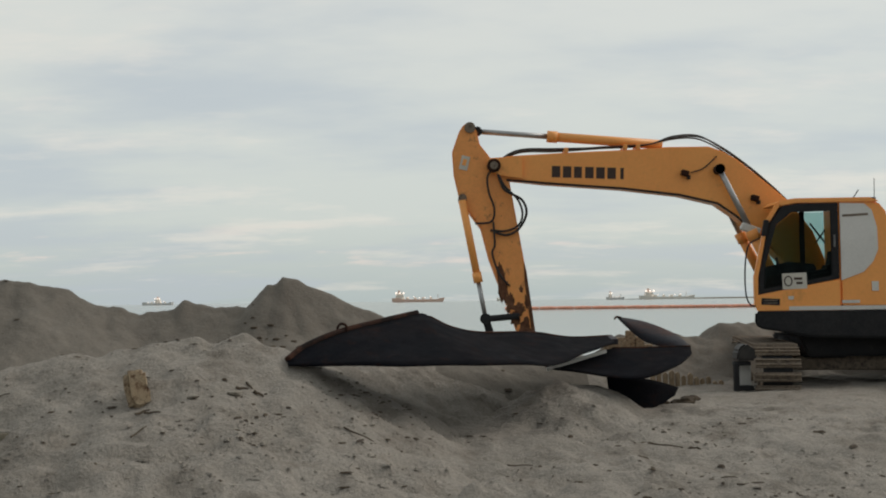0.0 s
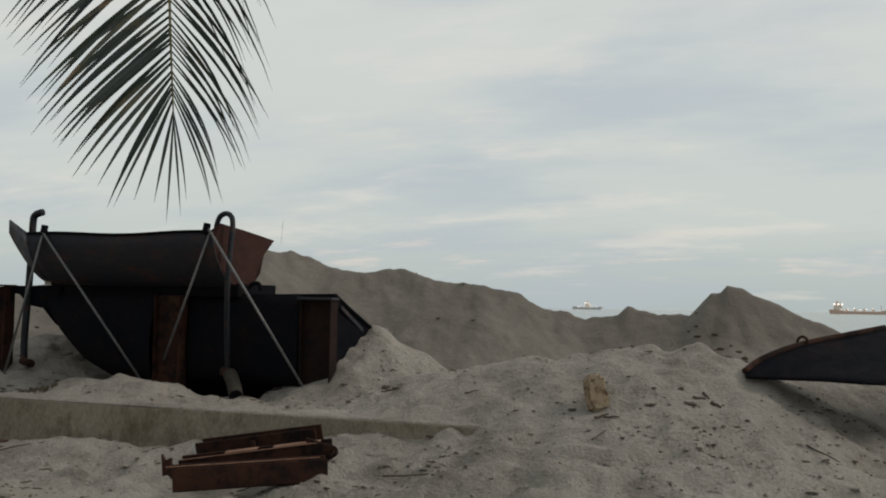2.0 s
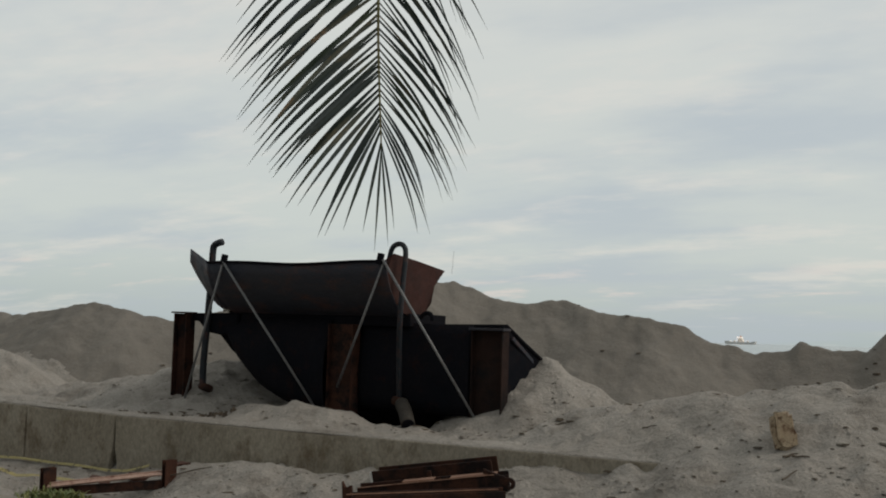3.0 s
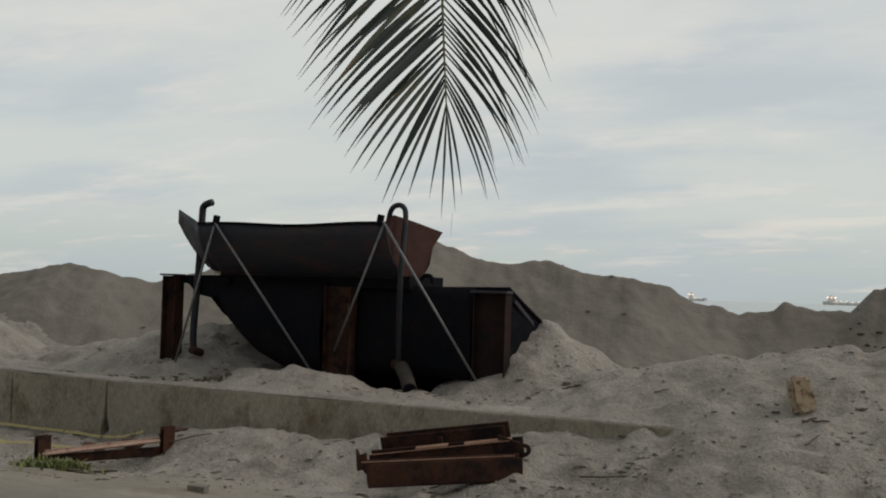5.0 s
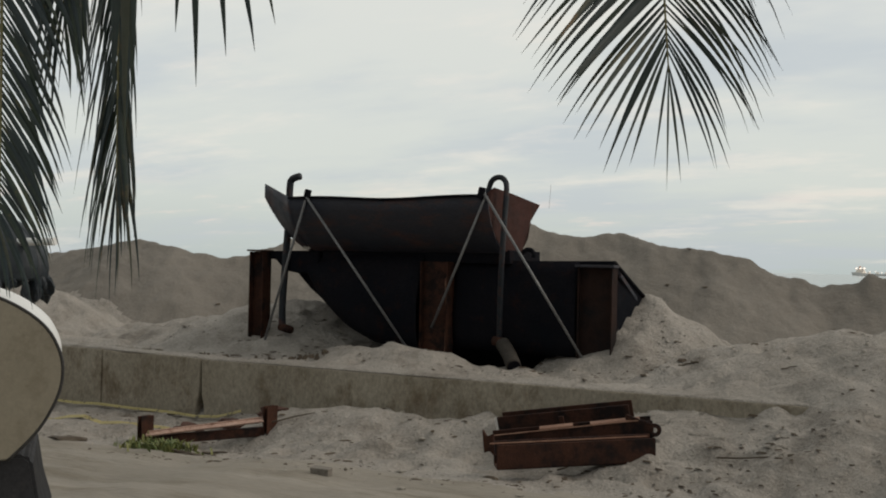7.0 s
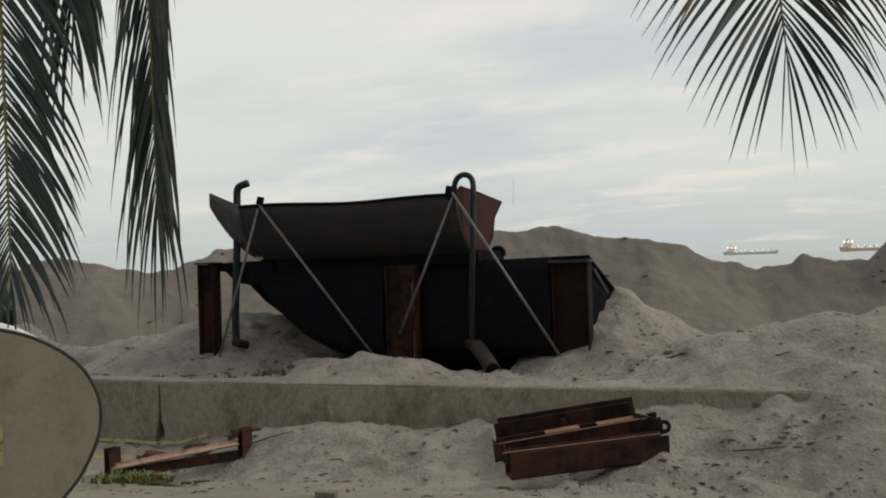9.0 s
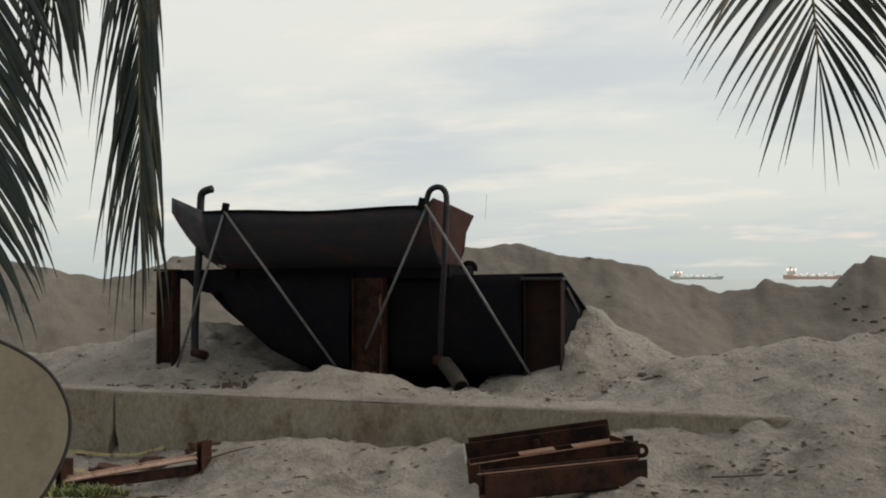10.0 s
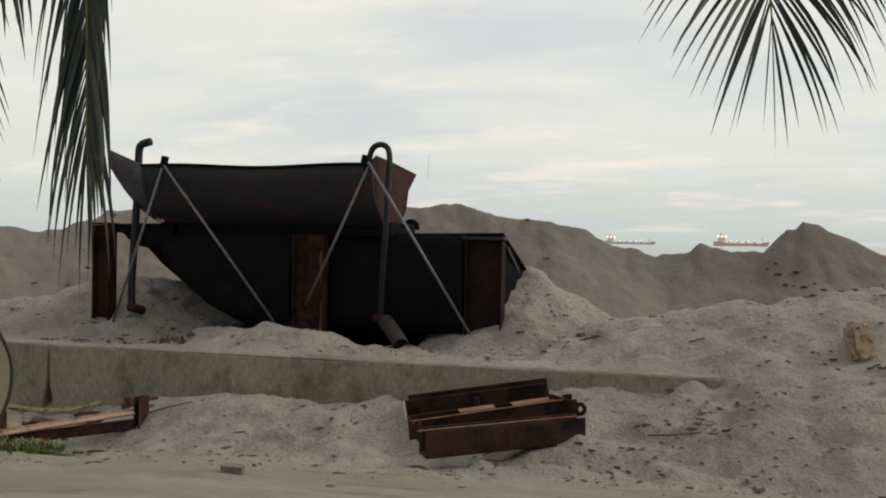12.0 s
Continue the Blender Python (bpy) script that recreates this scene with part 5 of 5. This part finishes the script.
def frond(path, tip_len, gap, spread, reach, face, ragged, top_cut, lside=1.0, rside=1.0, bend=0.22, width=0.034, grow=0.45, vary=0.9, fold=None):
    """A frond along path (base to tip). spread: degrees from the midrib; reach: blade length; face: where its flat looks."""
    line = smooth_line(path, 14)
    rib = part("frond", tube(line, 0.022, 8, None, 0.16), RACHIS, palm, "drooping dark green frond", True)
    seg = [0.0]
    for a, b in zip(line, line[1:]):
        seg.append(seg[-1] + (b - a).length)
    total = seg[-1]
    s = total
    k = 0
    face = Vector(face)
    while s > total * top_cut:
        i = max(1, min(len(seg) - 1, next((j for j in range(len(seg)) if seg[j] >= s - 1e-6), len(seg) - 1)))
        t = (s - seg[i - 1]) / max(seg[i] - seg[i - 1], 1e-6)
        p = line[i - 1].lerp(line[i], t)
        d = (line[i] - line[i - 1]).normalized()
        out = d.cross(face).normalized()
        away = total - s
        for sgn, mul in ((-1, lside), (1, rside)):
            wide = spread if isinstance(spread, (int, float)) else spread[sgn > 0]
            ang = radians(min(wide, 4 + wide * (1 - math.exp(-away / 0.16))) * (1 + rnd.uniform(-0.10, 0.10)))
            L = (tip_len + (reach - tip_len) * (1 - math.exp(-away / grow))) * mul * rnd.uniform(vary, 1.08)
            arm_out = out * sgn if fold is None else Vector(fold[sgn > 0])
            keel = face if fold is None else arm_out.cross(d) * (-sgn)
            way = d * math.cos(ang) + arm_out * math.sin(ang) + face.normalized() * rnd.uniform(-0.10, 0.10)
            sink = bend if isinstance(bend, float) else bend[sgn > 0]
            v, f = leaflet(p, way, Vector((rnd.uniform(-0.05, 0.05), rnd.uniform(-0.08, 0.08), -1)), L, width * (0.62 if fold and sgn < 0 else 1.0) * rnd.uniform(0.75, 1.15) * (1 - 0.35 * math.exp(-away / 0.2)), (keel + arm_out * rnd.uniform(0.0, 0.7)), sink * rnd.uniform(0.7, 1.4))
            ob = new("leaflet", mesh_of("leaflet", v, f, LEAF, True))
            ob.parent = rib
        k += 1
        s -= gap * (1 + 0.6 * min(1.0, away) + 1.1 * math.exp(-away / 0.10)) * rnd.uniform(1 - ragged, 1 + ragged)
    return rib


LOOKED = (0.28, -0.96, 0.0)
frond([tuple(CROWN), (-5.9, 4.0, 7.3), (-4.7, 5.7, 6.6), (-4.08, 6.50, 5.1), (-3.97, 6.62, 4.0), (-3.93, 6.63, 3.2), (-3.89, 6.63, 2.67)], 0.49, 0.026, (41, 47), 1.12, LOOKED, 0.35, 0.42, 1.0, 1.10, (0.19, 0.08), 0.030, 0.75, 0.84, ((0.99, 0.10, 0), (-0.68, -0.73, 0)))
frond([tuple(CROWN), (-7.1, 4.2, 7.2), (-7.35, 5.6, 6.2), (-7.58, 6.10, 4.6), (-7.63, 6.20, 3.2), (-7.62, 6.21, 2.1), (-7.61, 6.20, 1.83)], 0.36, 0.022, 37, 0.85, LOOKED, 0.3, 0.45, 1.0, 1.0, 0.20, 0.028, 0.40, 0.75)
frond([tuple(CROWN), (-6.8, 4.2, 7.0), (-6.84, 5.6, 6.0), (-6.73, 6.12, 4.4), (-6.71, 6.16, 3.2), (-6.70, 6.17, 2.16)], 0.70, 0.026, (11, 16), 1.0, LOOKED, 0.6, 0.45, 0.9, 0.95, 0.35, 0.023, 0.45, 0.5)
frond([tuple(CROWN), (-7.3, 4.0, 6.9), (-7.3, 5.6, 5.9), (-7.36, 6.30, 4.5), (-7.36, 6.36, 3.8), (-7.33, 6.38, 3.15)], 0.60, 0.036, 18, 0.92, LOOKED, 0.35, 0.45, 1.0, 1.0, 0.35, 0.036, 0.45, 0.7)
# a frond that hangs close by the path, with only its end leaflets coming low
low = frond([tuple(CROWN), (-5.6, 2.6, 6.9), (-4.2, 2.85, 5.2), (-3.62, 2.92, 3.6), (-3.45, 2.90, 2.34)], 0.10, 0.12, 20, 0.30, LOOKED, 0.5, 0.80, 1.0, 1.0, 0.30, 0.018, 0.45, 0.5)
for x, y, z, lean, L, w in ((-3.435, 2.80, 2.34, 0.02, 0.36, 0.015), (-3.425, 2.80, 2.36, 0.00, 0.33, 0.017), (-3.41, 2.79, 2.34, 0.03, 0.40, 0.016), (-3.40, 2.79, 2.33, 0.05, 0.31, 0.014), (-3.42, 2.81, 2.34, 0.04, 0.37, 0.013),
                            (-3.44, 2.95, 2.34, 0.06, 0.31, 0.014), (-3.42, 2.96, 2.34, 0.16, 0.27, 0.014), (-3.41, 2.97, 2.32, 0.32, 0.25, 0.013), (-3.39, 2.97, 2.32, 0.45, 0.22, 0.012), (-3.46, 2.96, 2.33, -0.05, 0.22, 0.014)):
    v, f = leaflet((x - 0.03, y, z), (lean, 0.2 * lean, -1), (0, 0, -1), L, w, Vector(LOOKED), 0.2)
    ob = new("leaflet", mesh_of("leaflet", v, f, LEAF, True))
    ob.parent = low


# ---- ships and the floating barrier ----
def ship(x, y, length, hull_mat, house_at, label, tall=1.0):
    s = thing("cargo_ship", (x, y, -0.6), label, "ship", "ships at anchor")
    L, h = length, 7.0 * tall
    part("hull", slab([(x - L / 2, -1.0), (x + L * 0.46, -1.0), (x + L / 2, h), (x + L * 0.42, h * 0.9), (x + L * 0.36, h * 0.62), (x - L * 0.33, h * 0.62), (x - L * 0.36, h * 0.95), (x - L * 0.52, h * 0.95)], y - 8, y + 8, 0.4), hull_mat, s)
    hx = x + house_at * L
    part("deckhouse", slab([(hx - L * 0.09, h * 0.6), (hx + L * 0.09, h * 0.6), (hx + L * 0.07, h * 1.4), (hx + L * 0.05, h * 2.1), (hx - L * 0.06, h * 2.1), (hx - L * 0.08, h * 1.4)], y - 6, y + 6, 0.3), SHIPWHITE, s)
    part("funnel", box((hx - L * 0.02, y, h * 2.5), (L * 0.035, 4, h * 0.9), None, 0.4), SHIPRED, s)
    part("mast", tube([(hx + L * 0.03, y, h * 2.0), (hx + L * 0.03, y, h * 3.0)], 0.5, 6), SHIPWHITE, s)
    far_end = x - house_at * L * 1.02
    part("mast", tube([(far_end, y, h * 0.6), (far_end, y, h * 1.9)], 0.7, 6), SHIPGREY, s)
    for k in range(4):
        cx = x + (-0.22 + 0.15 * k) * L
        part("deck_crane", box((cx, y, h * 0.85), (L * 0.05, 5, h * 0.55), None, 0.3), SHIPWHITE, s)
    # made-up glowing blobs lift the brightness of house and deck
    for k in range(9):
        lx = hx + (-0.07 + 0.07 * k) * L if k < 3 else x + (-0.30 + 0.105 * (k - 3)) * L
        lz = h * (2.2 if k < 3 else 1.0 + 0.12 * (k % 3))
        part("deck_lamp", lump((lx, y - 9, lz), (L * (0.034 if k < 3 else 0.020), 1.5, h * (0.5 if k < 3 else 0.22)), k + L, 0.2, 1), SHIPGLOW, s, "added glowing blob that brightens the ship")
    return s


ship(-42, 2000, 92, SHIPRED, -0.36, "red cargo ship, paled for haze, with a white deckhouse far out at sea")
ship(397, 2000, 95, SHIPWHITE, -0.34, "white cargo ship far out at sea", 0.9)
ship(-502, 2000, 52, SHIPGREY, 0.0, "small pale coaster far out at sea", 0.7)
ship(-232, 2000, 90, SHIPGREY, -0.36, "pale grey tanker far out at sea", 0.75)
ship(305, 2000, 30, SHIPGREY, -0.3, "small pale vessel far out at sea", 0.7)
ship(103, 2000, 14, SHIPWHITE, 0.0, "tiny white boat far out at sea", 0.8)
bar = thing("floating_barrier", (50, 262, -0.6), "long orange floating pipe on the sea", "floating barrier")
for k in range(26):
    x = 14 + 4.0 * k
    part("float", tube(smooth_line([(x, 262 - 0.06 * k, -0.35), (x + 2, 262 - 0.06 * k, -0.30), (x + 3.85, 262 - 0.06 * k - 0.05, -0.35)], 4), 0.42, 10), ORANGE, bar)
tagged(new("breakwater", bm_mesh("breakwater", lump((540, 2100, -0.6), (420, 30, 5), 3, 0.3, 3), STONE)), "low dark spit of land on the horizon", "breakwater", kind="structure")


# ---- rubble, litter and weeds ----
def seat(bm, name, mat, label, category, group=""):
    me = bm_mesh(name, bm, mat)
    c = sum((v.co for v in me.vertices), Vector()) / len(me.vertices)
    for v in me.vertices:
        v.co -= c
    o = new(name, me)
    o.location = c
    return tagged(o, label, category, group)


zb = top(-3.11, 12.32)
bm = bmesh.new()
bmesh.ops.create_cube(bm, size=1, matrix=Matrix.Translation((-3.11, 12.32, zb + 0.13)) @ pose(0, 0, 0, -8, -9, 25) @ Matrix.Diagonal((0.19, 0.16, 0.34, 1)))
bmesh.ops.bevel(bm, geom=bm.edges[:], offset=0.03, segments=2, affect="EDGES")
bmesh.ops.subdivide_edges(bm, edges=bm.edges[:], cuts=2, use_grid_fill=True)
for v in bm.verts:
    v.co += Vector((0.022, 0.02, 0.03)) * noise.noise(v.co * 13) + Vector((0.05, 0.03, 0.03)) * noise.noise(v.co * 3.2)
seat(bm, "concrete_lump", TAN, "tan broken block standing on the sand heap", "block")
for x, w, z in ((2.62, 0.20, 0.93), (2.82, 0.17, 1.05), (2.98, 0.18, 1.17), (3.14, 0.15, 1.06), (3.28, 0.16, 0.93)):
    bm = box((x, 22.0, z / 2 + 0.25), (w, 0.25, z - 0.5), pose(0, 0, 0, 0, 3 * math.sin(x * 9), 12 * math.sin(x * 31)), 0.02)
    seat(bm, "broken_block", TAN, "broken tan block standing in the sand pile", "block", "broken blocks")
for x, y, s in ((-12.5, 12.75, 0.16), (-12.3, 12.8, 0.12), (-12.15, 12.7, 0.10), (-11.95, 12.75, 0.13), (-12.75, 12.8, 0.12), (-12.0, 12.85, 0.09), (-7.76, 11.5, 0.08), (-5.45, 11.2, 0.05), (-8.2, 10.4, 0.06), (-7.3, 10.3, 0.07), (-9.2, 11.0, 0.05), (-6.0, 9.9, 0.05), (-2.25, 12.5, 0.11), (-2.6, 12.3, 0.07), (-12.6, 12.62, 0.10), (-12.4, 12.6, 0.08), (-12.25, 12.62, 0.12), (-11.8, 12.7, 0.08), (-11.65, 12.72, 0.10), (-12.9, 12.7, 0.09), (-11.5, 12.66, 0.06), (-8.05, 11.35, 0.05), (-6.9, 9.6, 0.06), (-4.9, 11.1, 0.05), (-3.6, 11.9, 0.05), (-1.0, 12.7, 0.05)):
    seat(lump((x, y, top(x, y) + s * 0.15), (s * 1.4, s, s * 0.55), x, 0.9, 1), "rubble_stone", STONE, "pale lump of rubble on sand", "stone", "rubble")
seat(box((-7.76, 9.75, top(-7.76, 9.75) + 0.025), (0.17, 0.09, 0.07), pose(0, 0, 0, 4, 3, 10), 0.01), "brick", BARK, "worn brown brick lying on sand", "brick")
for x, y, L, a, r in ((-4.47, 11.30, 0.66, 6, 0.013), (-5.6, 13.1, 0.12, 10, 0.022), (-5.5, 13.12, 0.09, -20, 0.02), (-6.0, 11.0, 0.25, 40, 0.012), (-4.1, 11.2, 0.22, -14, 0.02), (-2.9, 11.6, 0.22, 70, 0.014), (-2.2, 12.6, 0.12, 30, 0.022), (-2.15, 12.7, 0.10, -50, 0.022), (-2.05, 12.62, 0.09, 15, 0.03), (-3.0, 12.1, 0.14, 40, 0.02), (-2.9, 12.05, 0.16, -15, 0.016), (-9.42, 11.6, 0.55, 30, 0.016), (-4.5, 12.75, 0.14, 4, 0.012), (-1.1, 12.4, 0.3, -20, 0.014), (-9.5, 10.5, 0.35, -10, 0.02), (-9.75, 10.35, 0.4, 3, 0.025), (0.4, 12.8, 0.25, 10, 0.012), (1.9, 13.4, 0.35, -15, 0.015), (2.4, 12.1, 0.3, 25, 0.014)):
    c, s = math.cos(radians(a)), math.sin(radians(a))
    za, zb = (max(top(x + c * u * L, y + s * u * L), top(x, y) - 0.02) for u in (-0.5, 0.5))
    pts = [(x + c * u * L, y + s * u * L, za + (zb - za) * (u + 0.5) + r * 0.7 + 0.004 * math.sin(u * 9)) for u in (-0.5, -0.2, 0.1, 0.35, 0.5)]
    seat(tube(pts, r * 0.62, 7, None, 0.5), "stick", TWIG, "dark dry stick lying on sand", "stick", "sticks")


def scatter(name, count, mat, label, category, size, zone, seed, flat=0.35, stretch=2.2):
    """Many small bits strewn over the sand as one loose mass."""
    r = np.random.RandomState(seed)
    xs, ys = r.uniform(zone[0], zone[1], count), r.uniform(zone[2], zone[3], count)
    keep = 1.5 * fbm(xs * 0.9, ys * 1.3, seed, 3) + r.rand(count) * 0.65 > 0.33
    xs, ys = xs[keep], ys[keep]
    zs = height(xs, ys)
    V, F = [], []
    for x, y, z in zip(xs, ys, zs):
        s = size * (0.4 + 1.3 * r.rand() ** 3)
        a = r.rand() * math.pi
        c, q = math.cos(a), math.sin(a)
        st = 1 + (stretch - 1) * (0.3 + 0.7 * r.rand())
        b = len(V)
        ring = [(math.cos(t) * s * st * r.uniform(0.7, 1.2), math.sin(t) * s * r.uniform(0.7, 1.2)) for t in (0.3, 1.4, 2.5, 3.6, 4.6, 5.6)]
        V += [(x + u * c - w * q, y + u * q + w * c, z - 0.004 + r.rand() * s * 0.15) for u, w in ring]
        V += [(x + (u * c - w * q) * 0.6, y + (u * q + w * c) * 0.6, z + s * flat * r.uniform(0.7, 1.4)) for u, w in ring]
        F += [tuple(b + k for k in (11, 10, 9, 8, 7, 6))[::-1]] + [(b + k, b + (k + 1) % 6, b + 6 + (k + 1) % 6, b + 6 + k) for k in range(6)]
    tagged(new(name, mesh_of(name, V, F, mat)), label, category, kind="stuff")


scatter("leaf_litter", 4600, TWIG, "dark dry leaf bits strewn on sand", "litter", 0.014, (-13, 5, 9.9, 14.5), 3, 0.4, 4.0)
scatter("bark_scraps", 420, TWIG, "dark scraps of bark and husk lying on sand", "litter", 0.024, (-6.5, 4, 10.1, 13.9), 33, 0.5, 2.6)
scatter("ridge_clods", 700, SAND, "long clods of turned-up sand", "clods", 0.017, (-5.8, 2.5, 10.3, 12.0), 27, 0.45, 3.5)
scatter("sand_clods", 4500, SAND, "loose clods of sand", "clods", 0.014, (-14, 6, 10.2, 15), 5, 0.6, 1.6)
scatter("gravel", 2200, STONE, "pale gravel bits on sand", "gravel", 0.010, (-13, 5, 9.6, 13.5), 9, 0.5, 2.4)
scatter("weed_row", 140, TWIG, "dark dead weeds along the top of the wall", "weeds", 0.022, (-11.9, -9.7, 12.62, 12.85), 17, 1.2, 1.2)
scatter("hill_litter", 350, TWIG, "dark bits strewn on the sand hills", "litter", 0.03, (-15, 1, 15, 23), 13)

for k in range(9):
    x, y = 2.30 + 0.07 * k + 0.08 * math.sin(k * 2.9), 16.2 + 0.4 * math.sin(k * 1.9)
    sz = 0.07 + 0.05 * abs(math.sin(k * 1.7))
    seat(lump((x, y, top(x, y) + 0.02), (sz * 1.6, sz, sz * 0.9), k * 2.3, 0.7, 2), "dark_clod", TWIG, "dark damp clod beside the steel plates", "clod", "clods by the plates")
for k in range(16):
    x = -3.85 + 0.1 * k + 0.08 * math.sin(k * 2.1)
    y = 22.25 - 0.05 * k + 0.14 * math.sin(k * 3.7)
    sz = 0.035 + 0.05 * abs(math.sin(k * 1.3)) ** 2
    seat(lump((x, y, top(x, y) + 0.01), (sz * 1.8, sz, sz * 0.8), k * 1.7, 0.6, 1), "dark_clod", TWIG, "dark clod on the slope of a sand heap", "clod", "clods on the heap")
V, F = [], []
gr = np.random.RandomState(21)
for k in range(420):
    x, y = -10.12 + 0.28 * gr.randn() * 0.8, 10.45 + 0.10 * gr.randn()
    z = top(x, y) - 0.01
    a, L, w = gr.rand() * 6.28, gr.uniform(0.05, 0.15), gr.uniform(0.006, 0.012)
    c, s = math.cos(a), math.sin(a)
    lean = gr.uniform(0.2, 1.0) * L
    b = len(V)
    V += [(x - s * w, y + c * w, z), (x + s * w, y - c * w, z), (x + c * lean * 0.4 + s * w, y + s * lean * 0.4 - c * w, z + L * 0.6), (x + c * lean * 0.4 - s * w, y + s * lean * 0.4 + c * w, z + L * 0.6), (x + c * lean, y + s * lean, z + L * 0.8)]
    F += [(b, b + 1, b + 2, b + 3), (b + 3, b + 2, b + 4)]
tagged(new("weeds", mesh_of("weeds", V, F, GRASS)), "patch of low green weeds in sand", "weeds", kind="stuff")
tape_pts = [(x, 12.06 + 0.02 * math.sin(3 * x), top(x, 12.06) + 0.03) for x in np.linspace(-14.5, -10.4, 14)]
seat(sheet([[(x, y - 0.0, z + 0.028), (x, y - 0.02, z)] for x, y, z in tape_pts], 0.004), "barrier_tape", TAPE, "yellow barrier tape along the wall's foot", "tape")
tape_pts = [(x, 11.3 + 0.25 * (x + 12.5) * 0.3, top(x, 11.3 + 0.075 * (x + 12.5)) + 0.02) for x in np.linspace(-13.5, -10.9, 12)]
seat(sheet([[(x, y + 0.02, z + 0.025), (x, y - 0.02, z)] for x, y, z in tape_pts], 0.004), "barrier_tape", TAPE, "slack yellow tape lying on sand", "tape")
for x, y, sx, sy in ((-10.3, 11.85, 0.5, 0.14), (-9.85, 11.95, 0.45, 0.12), (-10.75, 11.6, 0.4, 0.16)):
    seat(lump((x, y, top(x, y) + 0.01), (sx * 0.8, sy, 0.13), x, 1.0, 3), "metal_scrap", REDCLOTH, "red-brown scrap at the wall's foot", "scrap", "scrap by the wall")
for x, y, sx, sy in ((-9.70, 10.35, 0.5, 0.12), (-11.26, 10.3, 0.5, 0.2)):
    seat(lump((x, y, top(x, y)), (sx, sy, 0.08), x, 0.6, 2), "rotten_husk", TWIG, "dark rotten husk lying on sand", "husk", "husks")
